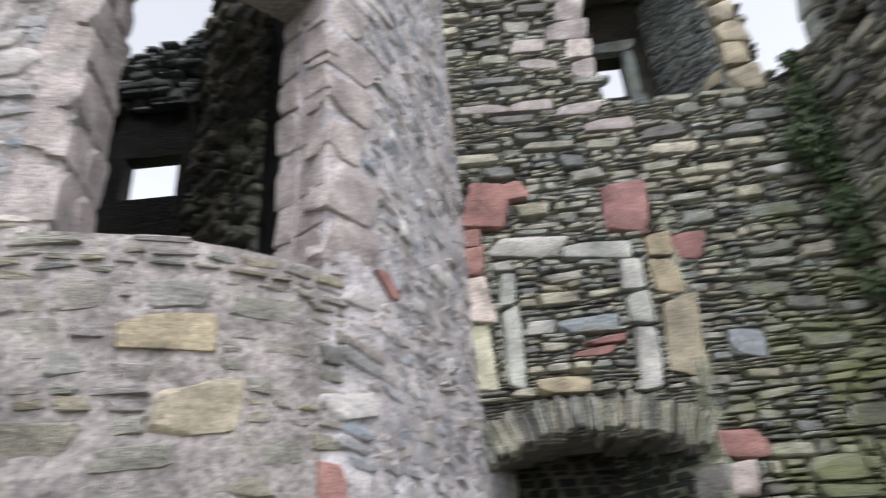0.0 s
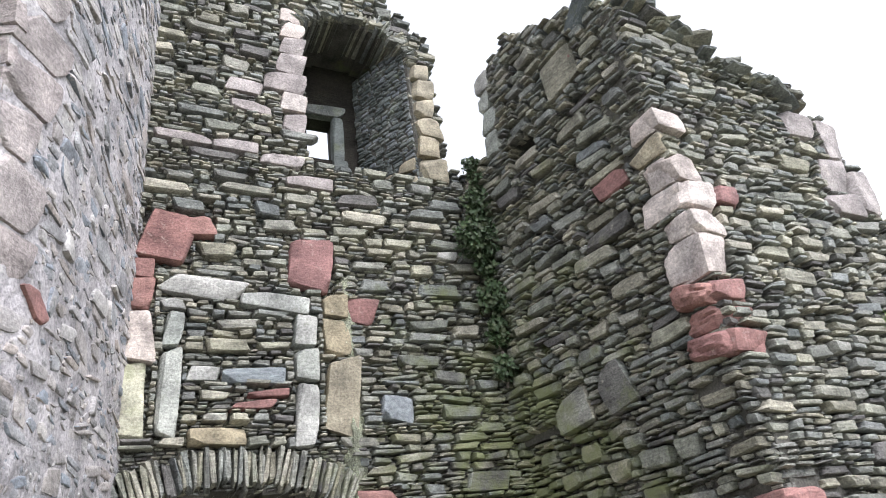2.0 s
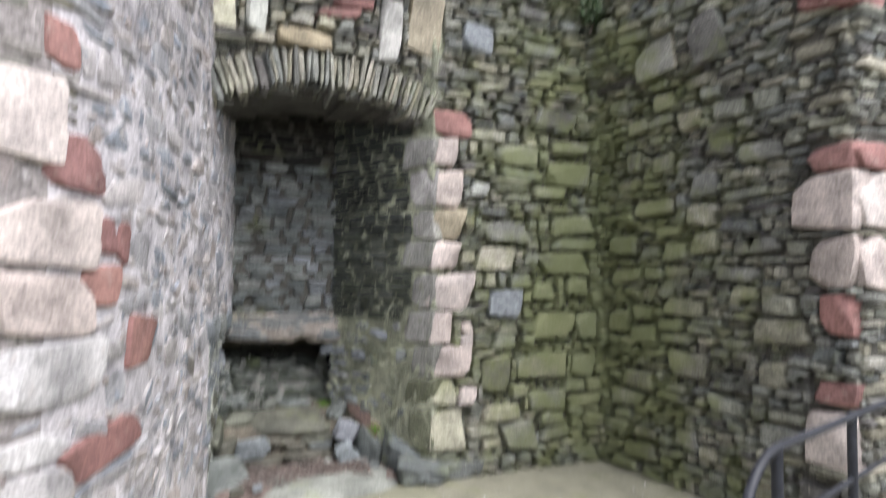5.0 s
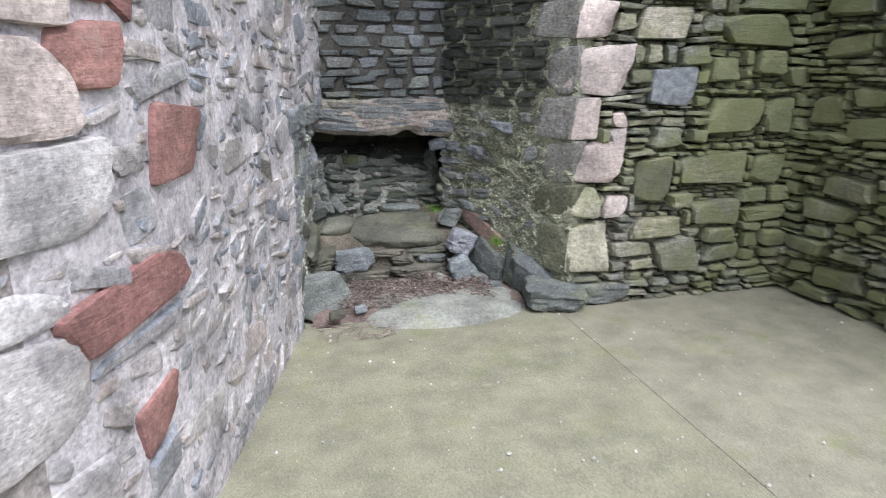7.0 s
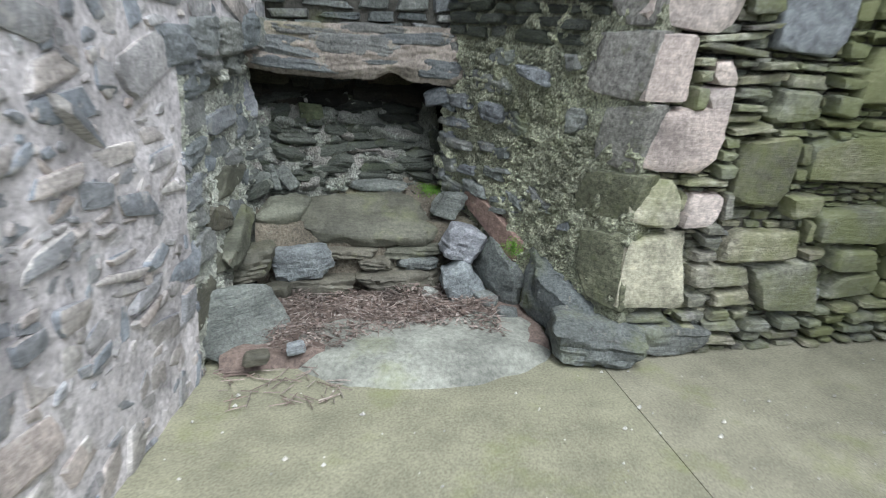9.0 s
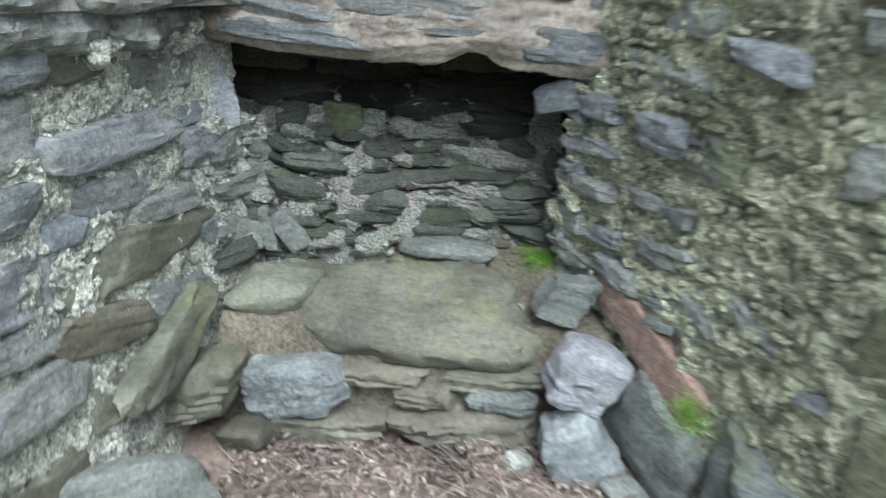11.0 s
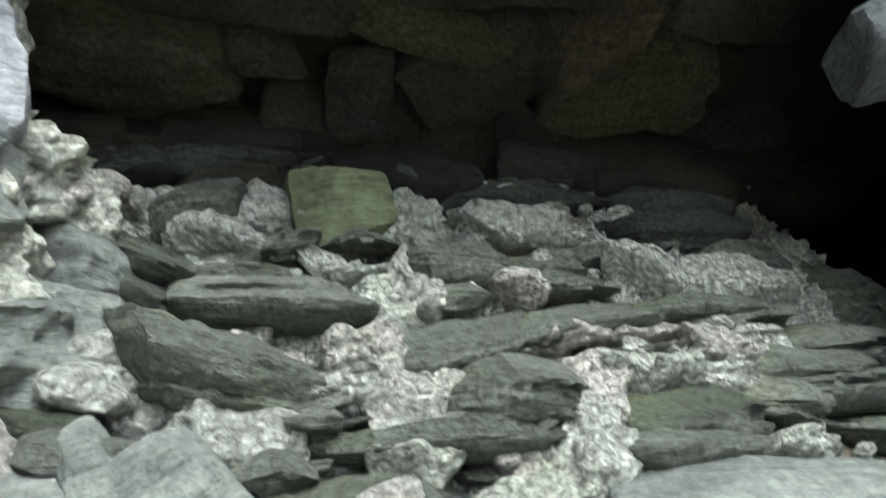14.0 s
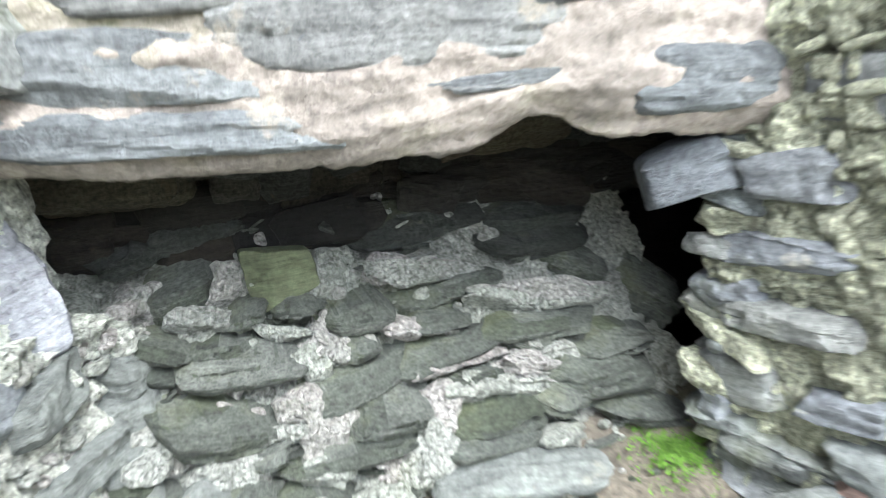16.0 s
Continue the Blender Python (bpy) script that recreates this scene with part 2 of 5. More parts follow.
m_cheek = stone_material("yellow_green_mortar", [(0.66, 0.67, 0.49), (0.66, 0.67, 0.49)], layers=0.2, lichen=(0.62, 0.66, 0.50), lichen_at=0.58, moss=0.25, bump=1.0, grain=110, grit=1.2, relief=0.05, pits=0.4, crumble=85)
# Jamb stones' cheek faces: green growth, plus their shade as a darker colour.
m_cheekstone = stone_material("shaded_algae_dressed_stone", [(0.33, 0.315, 0.285), (0.29, 0.285, 0.25), (0.35, 0.33, 0.305)], layers=0.3, lichen=(0.17, 0.185, 0.12), lichen_at=0.58, bump=0.8, grit=1.0, moss=0.1)
m_cheekmoss = stone_material("shaded_mossy_dressed_stone", [(0.21, 0.215, 0.14), (0.19, 0.195, 0.13)], layers=0.3, lichen=(0.13, 0.15, 0.07), lichen_at=0.58, bump=0.8, grit=1.0, moss=0.4)
m_floor = stone_material("algae_concrete", [(0.26, 0.25, 0.172), (0.26, 0.25, 0.172)], layers=0.0, lichen=(0.35, 0.33, 0.26), lichen_at=0.6, moss=0.34, bump=0.2, grain=120, blotch=0.5, grit=0.4)
m_floor_dry = stone_material("worn_pinkish_concrete", [(0.275, 0.26, 0.188), (0.275, 0.26, 0.188)], layers=0.0, lichen=(0.35, 0.33, 0.26), lichen_at=0.6, moss=0.28, bump=0.2, grain=120, blotch=0.5, grit=0.4)
m_litter = stone_material("dead_leaves_and_twigs", [(0.20, 0.15, 0.125), (0.33, 0.27, 0.235), (0.12, 0.09, 0.075), (0.46, 0.40, 0.35), (0.25, 0.19, 0.16)], layers=0.0, lichen_at=0.8, bump=0.5)
m_moss = stone_material("bright_moss", [(0.17, 0.33, 0.045), (0.13, 0.26, 0.04)], layers=0.0, lichen=(0.24, 0.42, 0.09), lichen_at=0.55, bump=1.0, grain=150)
m_mud = stone_material("muddy_stone", [(0.145, 0.148, 0.112), (0.125, 0.118, 0.09), (0.15, 0.14, 0.108)], layers=0.4, lichen=(0.27, 0.28, 0.24), lichen_at=0.62, moss=0.3, bump=0.4, grit=0.25, grain=90, rough=0.6)
m_white = stone_material("whitewashed_stone", [(0.56, 0.535, 0.51), (0.52, 0.49, 0.47)], layers=0.2, lichen=(0.46, 0.41, 0.39), lichen_at=0.57, bump=0.8, grit=0.4)
m_rust = stone_material("dull_red_stone", [(0.27, 0.185, 0.15), (0.24, 0.165, 0.135)], layers=0.4, lichen_at=0.64, moss=0.2)
m_crust = stone_material("brown_lime_mortar", [(0.36, 0.312, 0.265), (0.36, 0.312, 0.265)], layers=0.0, lichen=(0.47, 0.43, 0.37), lichen_at=0.56, moss=0.3, bump=1.0, grain=70, grit=0.45, pits=0.1, blotch=1.0)
m_leaf = stone_material("ivy_leaf", [(0.045, 0.075, 0.03), (0.065, 0.105, 0.045), (0.085, 0.105, 0.05)], layers=0.0, lichen_at=0.9, rough=0.5, bump=0.1)
m_grass = stone_material("grass_tuft", [(0.10, 0.19, 0.03), (0.14, 0.22, 0.05)], layers=0.0, lichen_at=0.9, bump=0.1)
m_iron = stone_material("black_painted_iron", [(0.035, 0.037, 0.045), (0.035, 0.037, 0.045)], layers=0.0, lichen=(0.10, 0.10, 0.12), lichen_at=0.66, rough=0.5, bump=0.1)
m_chip = stone_material("pale_grit", [(0.6, 0.58, 0.52), (0.5, 0.48, 0.42)], layers=0.0, lichen_at=0.9)

# ---- masonry ----


def part(name, bm_or_mesh, material, parent=None, label=""):
    if isinstance(bm_or_mesh, bmesh.types.BMesh):
        me = bpy.data.meshes.new(name)
        bm_or_mesh.to_mesh(me)
        bm_or_mesh.free()
    else:
        me = bm_or_mesh
    if not me.materials:
        me.materials.append(material)
    ob = new(name, me)
    if parent:
        ob.parent = parent
    if label:
        ob["label"] = label
    return ob


def flat(ax, ay, bx, by):
    """An upright face from a to b: u metres along it, z up, w out of it (to the right of a to b)."""
    t = Vector((bx - ax, by - ay, 0)).normalized()
    n = Vector((t.y, -t.x, 0))

    def at(u, z):
        return Vector((ax, ay, z)) + t * u, t, Vector((0, 0, 1)), n
    return at


def sloped(a, t, up):
    """A face through a with the ways t (u) and up (z)."""
    a, t, up = Vector(a), Vector(t).normalized(), Vector(up).normalized()
    n = t.cross(up)

    def at(u, z):
        return a + t * u + up * z, t, up, n
    return at


TOWER, TOWER_R, LEFT_T = Vector((-1.645, 3.614, 0)), 1.5, Vector((0.2425, 0.9701, 0))
LEFT_0 = Vector((-0.19, 3.25, 0))


def left_face(u, z):
    """The stair tower's round face (u below 0), running on as the straight side wall (u above 0)."""
    if u >= 0:
        t = LEFT_T.copy()
        p = LEFT_0 + t * u
    else:
        a = radians(-14.04) + u / TOWER_R
        p = TOWER + TOWER_R * Vector((math.cos(a), math.sin(a), 0))
        t = Vector((-math.sin(a), math.cos(a), 0))
    return p + Vector((0, 0, z)), t, Vector((0, 0, 1)), Vector((t.y, -t.x, 0))


def arc_u(deg):
    return radians(deg + 14.04) * TOWER_R


def wall_body(name, at, us, zs, thick, solid, material, label, front=-0.015, relief=0.006, coarse=9.0):
    """A wall's core: cells of a grid, where solid() says so, with the reveals of its openings."""
    verts, faces, ids = [], [], {}
    nu, nz = len(us), len(zs)
    full = {(i, j) for i in range(nu - 1) for j in range(nz - 1) if solid((us[i] + us[i + 1]) / 2, (zs[j] + zs[j + 1]) / 2)}

    def v(i, j, side):
        if (i, j, side) not in ids:
            p, t, up, n = at(us[i], zs[j])
            w = front - thick if side else front + relief * (noise.noise((us[i] * coarse, zs[j] * coarse, 0)) + 0.6 * noise.noise((us[i] * coarse * 2.7, zs[j] * coarse * 2.7, 7)) + 0.35 * noise.noise((us[i] * coarse * 7, zs[j] * coarse * 7, 3)))
            ids[i, j, side] = len(verts)
            verts.append(p + n * w)
        return ids[i, j, side]
    for i, j in full:
        faces.append((v(i, j, 0), v(i + 1, j, 0), v(i + 1, j + 1, 0), v(i, j + 1, 0)))
        faces.append((v(i, j, 1), v(i, j + 1, 1), v(i + 1, j + 1, 1), v(i + 1, j, 1)))
        for (di, dj), (a, b) in (((-1, 0), ((i, j), (i, j + 1))), ((1, 0), ((i + 1, j + 1), (i + 1, j))), ((0, -1), ((i + 1, j), (i, j))), ((0, 1), ((i, j + 1), (i + 1, j + 1)))):
            if (i + di, j + dj) not in full:
                faces.append((v(*a, 0), v(*b, 0), v(*b, 1), v(*a, 1)))
    me = bpy.data.meshes.new(name)
    me.from_pydata(verts, [], faces)
    me.materials.append(material)
    ob = new(name, me)
    return tagged(ob, label, "wall", kind="structure")


def unit_stone(seed, chip, bevel, dome, belly=0.05):
    """A stone of unit size: an irregular four-sided outline with broken corners, a rim and a slightly uneven face; w from -1 (back) to 0."""
    r = random.Random(seed)
    corners = [(x * (0.5 - chip * r.random() ** 2), z * (0.5 - chip * r.random() ** 2)) for x, z in ((-1, -1), (1, -1), (1, 1), (-1, 1))]
    ring = []
    for k in range(4):
        (x0, z0), (x1, z1), (xp, zp) = corners[k], corners[(k + 1) % 4], corners[k - 1]
        b1, b2 = bevel * r.uniform(0.4, 1.5), bevel * r.uniform(0.4, 1.5)
        ring.append((x0 + (xp - x0) * b1, z0 + (zp - z0) * b1))
        ring.append((x0 + (x1 - x0) * b2, z0 + (z1 - z0) * b2))
        f = r.uniform(0.35, 0.65)
        mx, mz = x0 + (x1 - x0) * f, z0 + (z1 - z0) * f
        g = 1 + belly * r.uniform(-1.0, 0.5)
        ring.append((mx * g, mz * g))
    n = len(ring)
    sx, sz = r.uniform(-0.15, 0.15), r.uniform(-0.15, 0.15)
    verts = [(x, z, -1.0) for x, z in ring]
    verts += [(x, z, -dome * r.uniform(0.6, 1.7)) for x, z in ring]
    verts += [(0.90 * x, 0.84 * z, -0.35 * dome * r.random()) for x, z in ring]
    verts.append((sx, sz, 0.3 * dome * r.uniform(-0.6, 0.6)))
    faces = []
    for k in range(n):
        j = (k + 1) % n
        for level in (0, 1):
            b = level * n
            faces.append((b + k, b + j, b + n + j, b + n + k))
        faces.append((2 * n + k, 2 * n + j, 3 * n))
    return verts, faces


SLATES = [unit_stone(100 + i, 0.22, 0.12, 0.2, 0.12) for i in range(24)]
ROUNDS = []
ANGULAR = []
BLOCKS = []
STONE_CACHE = {}


def stone_pose(at, u, z, length, height, depth, w, tilt=0.0, lean=0.0, yaw=0.0):
    p, t, up, n = at(u, z)
    m = Matrix((t, up, n)).transposed().to_4x4()
    m.translation = p + n * w
    return m @ Matrix.Rotation(radians(tilt), 4, "Z") @ Matrix.Rotation(radians(lean), 4, "X") @ Matrix.Rotation(radians(yaw), 4, "Y") @ Matrix.Diagonal((length, height, depth, 1))


def stone_mesh(kind, index, material):
    key = (id(kind), index, material.name)
    if key not in STONE_CACHE:
        verts, faces = kind[index]
        me = bpy.data.meshes.new("stone")
        me.from_pydata(verts, [], faces)
        me.materials.append(material)
        if kind is not SLATES:
            me.polygons.foreach_set("use_smooth", [True] * len(me.polygons))
            me.set_sharp_from_angle(angle=radians(30))
        STONE_CACHE[key] = me
    return STONE_CACHE[key]


def courses(at, u0, u1, z0, z1, free, reserved, kind, heights, lengths, r, proud=(0.0, 0.02), gap=0.008, depth=0.08, wave=0.02, thin=0.25, keep=1.0, tilt=2.0, slope=0.0):
    """Coursed rubble over a face: a list of (kind, index, pose, u, z). reserved: (u, z, width, height) of set stones."""
    out = []
    z = z0
    while z < z1:
        h = heights[0] + (heights[1] - heights[0]) * r.random() ** 1.7
        spans = [(u0, u1)]
        for (cu, cz, cw, ch) in reserved:
            if cz - ch / 2 - 0.25 * h < z + h / 2 < cz + ch / 2 + 0.25 * h:
                spans = [s for a, b in spans for s in ((a, min(b, cu - cw / 2)), (max(a, cu + cw / 2), b)) if s[1] - s[0] > 0.02]
        for a, b in spans:
            u = a
            while u < b - 0.015:
                ln = lengths[0] + (lengths[1] - lengths[0]) * r.random() ** 1.6
                ln = min(ln, max(h * r.uniform(1.6, 6.0), lengths[0]))
                if b - (u + ln) < lengths[0] * 0.6:
                    ln = b - u
                stack = 2 if h > 0.065 and r.random() < thin else 1
                for s in range(stack):
                    hh = h / stack
                    cu, cz = u + ln / 2, z + hh * (s + 0.5) + wave * noise.noise((u * 1.3, z * 0.8, 3.1)) + slope * u
                    if free(cu, cz) and r.random() < keep:
                        m = stone_pose(at, cu, cz, ln - gap * r.uniform(0.4, 1.6), (hh - gap * r.uniform(0.3, 1.4)) * r.uniform(0.84, 1.12), depth * r.uniform(0.8, 1.2), r.uniform(*proud), r.gauss(0, tilt), r.gauss(0, 4), r.gauss(0, 4))
                        out.append((kind, r.randrange(len(kind)), m, cu, cz))
                u += ln
        z += h
    return out


def lay(stones, wall, material, nearest, limit, name="stone"):
    """The stones nearest to a spot of the face become parts; the rest one joined part."""
    stones = sorted(stones, key=lambda s: (s[3] - nearest[0]) ** 2 + (s[4] - nearest[1]) ** 2)
    for kind, index, m, u, z in stones[:limit]:
        ob = new(name, stone_mesh(kind, index, material))
        ob.parent = wall
        ob.matrix_basis = m
    verts, faces = [], []
    for kind, index, m, u, z in stones[limit:]:
        base = len(verts)
        vs, fs = kind[index]
        verts += [m @ Vector(p) for p in vs]
        faces += [tuple(base + i for i in f) for f in fs]
    if verts:
        me = bpy.data.meshes.new("rubble")
        me.from_pydata(verts, [], faces)
        if stones[-1][0] is not SLATES:
            me.polygons.foreach_set("use_smooth", [True] * len(me.polygons))
            me.set_sharp_from_angle(angle=radians(35))
        me.materials.append(material)
        ob = new("rubble", me)
        ob.parent = wall
        tagged(ob, kind="stuff")


def set_stones(at, wall, rows, material, reserved, name="block", depth=0.12, proud=0.02, label="", kind=None, tilt=0.0):
    """Single dressed or odd stones: rows of (u, z, width, height[, tilt])."""
    for row in rows:
        u, z, w, h = row[:4]
        lean = row[4] if len(row) > 4 else tilt
        k = kind or BLOCKS
        i = rng.randrange(len(k))
        ob = new(name, stone_mesh(k, i, material))
        ob.parent = wall
        ob.matrix_basis = stone_pose(at, u, z, w, h, depth, proud + rng.uniform(-0.006, 0.006), lean, rng.gauss(0, 1.5), rng.gauss(0, 1.5))
        if label:
            ob["label"] = label
        reserved.append((u, z, w, h))


def rock_mesh(name, size, seed, power=8.0, rough=0.05, layered=0.06, cuts=(20, 10, 8), chops=9):
    """A broken, bedded rock: a box whose corners are struck off by random planes, with noise and worn layers."""
    r = random.Random(seed)
    planes = []
    for k in range(chops):
        n = Vector((r.gauss(0, 1), r.gauss(0, 0.8), r.gauss(0, 1))).normalized()
        reach = 0.5 * (abs(n.x) + abs(n.y) + abs(n.z))
        planes.append((n, reach * r.uniform(0.66, 0.9)))
    shear, taper = r.uniform(-0.25, 0.25), r.uniform(-0.35, 0.35)
    o = Vector((seed * 1.7, seed * 3.1, seed * 0.7))
    bm = bmesh.new()
    nx, nz, ny = cuts
    grid = {}

    def v(a, b, c):
        key = (a, b, c)
        if key not in grid:
            p = Vector((2 * a / nx - 1, 2 * b / nz - 1, 2 * c / ny - 1))
            m = sum(abs(q) ** power for q in p) ** (1 / power)
            q = p / max(m, 1e-6) * 0.5
            for n, d in planes:
                over = q.dot(n) - d
                if over > 0:
                    q -= n * over
            q.x += shear * q.y
            q.y *= 1 + taper * q.x
            s = Vector((q.x * size[0], q.y * size[1], q.z * size[2]))
            f = 1 + rough * 2.0 * noise.noise(s * 11 + o) + rough * 1.2 * noise.noise(s * 34 + o) + rough * 0.6 * noise.noise(s * 90 + o)
            step = noise.noise(Vector((s.x * 6, math.floor((s.y + 0.1 * s.x) / 0.009) * 3.7, seed)))
            q.x *= f + 0.6 * layered * step
            q.z *= f + layered * 2 * step
            q.y *= 1 + rough * 2 * noise.noise(s * 9 - o) + rough * noise.noise(s * 40 - o)
            grid[key] = bm.verts.new((q.x * size[0], q.y * size[1], q.z * size[2]))
        return grid[key]
    for a in range(nx):
        for b in range(nz):
            for c in (0, ny):
                bm.faces.new((v(a, b, c), v(a + 1, b, c), v(a + 1, b + 1, c), v(a, b + 1, c)))
    for a in range(nx):
        for c in range(ny):
            for b in (0, nz):
                bm.faces.new((v(a, b, c), v(a + 1, b, c), v(a + 1, b, c + 1), v(a, b, c + 1)))
    for b in range(nz):
        for c in range(ny):
            for a in (0, nx):
                bm.faces.new((v(a, b, c), v(a, b + 1, c), v(a, b + 1, c + 1), v(a, b, c + 1)))
    bmesh.ops.recalc_face_normals(bm, faces=bm.faces)
    for f in bm.faces:
        f.smooth = True
    me = bpy.data.meshes.new(name)
    bm.to_mesh(me)
    bm.free()
    me.set_sharp_from_angle(angle=radians(32))
    return me


for k in range(12):
    me = rock_mesh("block", (1.0, 1.0, 1.0), 40 + k * 3.3, power=14, rough=0.016, layered=0.012, cuts=(12, 9, 5), chops=7)
    BLOCKS.append(([(v.co.x, v.co.y, v.co.z - 0.5) for v in me.vertices], [tuple(p.vertices) for p in me.polygons]))
    bpy.data.meshes.remove(me)


for k in range(14):
    me = rock_mesh("round", (1.0, 1.0, 1.0), 140 + k * 2.7, power=3.4, rough=0.03, layered=0.02, cuts=(8, 7, 3), chops=8)
    ROUNDS.append(([(v.co.x, v.co.y, v.co.z - 0.5) for v in me.vertices], [tuple(p.vertices) for p in me.polygons]))
    bpy.data.meshes.remove(me)


for k in range(16):
    me = rock_mesh("angular", (1.0, 1.0, 1.0), 240 + k * 2.9, power=7.0, rough=0.025, layered=0.02, cuts=(8, 7, 3), chops=12)
    ANGULAR.append(([(v.co.x, v.co.y, v.co.z - 0.5) for v in me.vertices], [tuple(p.vertices) for p in me.polygons]))
    bpy.data.meshes.remove(me)


def large_stones(at, u0, u1, z0, z1, free, reserved, n, r, widths=(0.2, 0.46), heights=(0.08, 0.15), proud=(0.01, 0.04)):
    """Scattered larger stones that break the courses."""
    out = []
    for k in range(n * 6):
        if len(out) >= n:
            break
        w, h = r.uniform(*widths), r.uniform(*heights)
        u, z = r.uniform(u0 + w / 2, u1 - w / 2), r.uniform(z0 + h, z1 - h)
        if all(free(u + a * w, z + b * h) for a in (-0.5, 0.5) for b in (-0.5, 0.5)) and all(abs(u - a) > (w + c) / 2 or abs(z - b) > (h + d) / 2 for a, b, c, d in reserved):
            reserved.append((u, z, w, h))
            out.append((SLATES, r.randrange(24), stone_pose(at, u, z, w - 0.01, h - 0.008, 0.1, r.uniform(*proud), r.gauss(0, 3), r.gauss(0, 4), r.gauss(0, 4)), u, z))
    return out


def rock(name, at, u, z, w, h, d, out, material, parent=None, tilt=0.0, lean=0.0, yaw=0.0, seed=None, label="", category="", **shape):
    seed = rng.random() * 90 if seed is None else seed
    ob = part(name, rock_mesh(name, (w, h, d), seed, **shape), material, parent)
    ob.matrix_basis = stone_pose(at, u, z, 1, 1, 1, out - d / 2, tilt, lean, yaw)
    if label:
        tagged(ob, label, category)
    return ob


def ledge_mesh(name, size, seed):
    """A split slate: tapering broken ends, a bedded front that is undercut below, its front at z 0."""
    w, h, d = size
    r = random.Random(seed)
    nx, ny = max(10, int(w / 0.006)), max(7, int(h / 0.004))
    left, right, kl, kr = r.uniform(0.05, 0.95), r.uniform(0.05, 0.95), r.uniform(0.3, 1.1), r.uniform(0.3, 1.1)
    drop, bend, slant, under = r.uniform(-0.3, 0.3), r.uniform(-0.12, 0.12), r.uniform(-0.9, 0.9), r.uniform(0.35, 0.8)
    beds = [abs(r.gauss(0, 0.008)) * (1 + (k % 3 == 0)) for k in range(60)]
    thick, ledge_w = r.uniform(0.007, 0.013), h * r.uniform(0.25, 0.7)
    cuts = [(math.cos(a), math.sin(a), r.uniform(0.08, 0.42), r.uniform(0.5, 1.6) * h) for a in (r.uniform(0, 6.28) for k in range(5))]
    kend = r.uniform(0.6, 0.92)
    verts, faces = [], []
    for i in range(nx + 1):
        q = 2 * i / nx - 1
        env = max(0.12, min(1, left + (1 - left) * (q + 1) / kl, right + (1 - right) * (1 - q) / kr))
        top = h / 2 * env * (1 + 0.12 * noise.noise((q * 2.5, seed, 0)) + 0.14 * noise.noise((q * 9, seed, 4)) + 0.07 * noise.noise((q * 31, seed, 6))) + bend * h * (1 - q * q)
        low = h / 2 * (env if drop < 0 else 0.5 + 0.5 * env) * (1 + 0.12 * noise.noise((q * 2.5, seed, 9)) + 0.14 * noise.noise((q * 9, seed, 2)) + 0.07 * noise.noise((q * 31, seed, 3))) - bend * h * (1 - q * q)
        ends = 0.25 * d * max(0, (abs(q) - kend) / (1 - kend))
        x0 = q * w / 2
        verts.append((x0, top + 0.1 * h, -d))
        for j in range(ny + 1):
            f = j / ny
            y = top - (top + low) * f
            layer = int((y + drop * 0.3 * x0 + h + 0.003 * noise.noise((x0 * 40, y * 60, seed))) / thick) % 60
            z = -beds[layer] * (0.6 + 0.8 * noise.noise((x0 * 14, layer * 2.3, seed)))
            z -= under * h * f * f + ends + ledge_w * max(0, 1 - f * 2.6) + 0.006 * max(0, f * 6 - 5)
            z -= sum(k * max(0, 0.5 * q * ca + y / h * sa - o) for ca, sa, o, k in cuts)
            z += 0.004 * noise.noise((x0 * 22, y * 30, seed)) + 0.0025 * noise.noise((x0 * 90, y * 110, seed))
            verts.append((x0 + slant * y * abs(q) + 0.003 * noise.noise((i * 1.7, j * 0.9, seed)), y, z))
        verts.append((x0, -low, -d))
    n = ny + 3
    for i in range(nx):
        for j in range(n - 1):
            a = i * n + j
            faces.append((a, a + 1, a + n + 1, a + n))
    faces.append(tuple(range(n - 1, -1, -1)))
    faces.append(tuple(nx * n + j for j in range(n)))
    me = bpy.data.meshes.new(name)
    me.from_pydata(verts, [], faces)
    me.polygons.foreach_set("use_smooth", [True] * len(me.polygons))
    me.set_sharp_from_angle(angle=radians(20))
    return me


def ledge_slate(at, u, z, w, h, d, out, material, parent, tilt=0.0, lean=0.0, yaw=0.0, seed=0.0, name="slate"):
    ob = part(name, ledge_mesh(name, (w, h, d), seed), material, parent)
    ob.matrix_basis = stone_pose(at, u, z, 1, 1, 1, out, tilt, lean, yaw)
    return ob


# ---- ground and floor ----
def steps(a, b, n):
    return [a + (b - a) * i / n for i in range(n + 1)]


bm = bmesh.new()
bmesh.ops.create_grid(bm, x_segments=2, y_segments=2, size=300)
ground = part("ground", bm, stone_material("wet_turf", [(0.06, 0.085, 0.03), (0.07, 0.10, 0.035)], layers=0.0, lichen_at=0.8))
ground.location.z = -0.3
tagged(ground, "rough green turf round the ruin", "ground", kind="structure")

bm = bmesh.new()
for x0, x1 in ((-6.5, 1.5585), (1.5615, 7.0)):
    nx = 60
    vs = [[bm.verts.new((x0 + (x1 - x0) * i / nx, -4.0 + 9.6 * j / 90, 0.004 * noise.noise((x0 + (x1 - x0) * i / nx, j * 0.1, 0)))) for j in range(91)] for i in range(nx + 1)]
    for i in range(nx):
        for j in range(90):
            bm.faces.new((vs[i][j], vs[i + 1][j], vs[i + 1][j + 1], vs[i][j + 1])).material_index = int(x0 > 0)
    edge = [vs[0][j] for j in range(91)] if x0 > 0 else [vs[nx][j] for j in range(91)]
    low = [bm.verts.new((v.co.x, v.co.y, -0.06)) for v in edge]
    for j in range(90):
        bm.faces.new((edge[j], edge[j + 1], low[j + 1], low[j]))
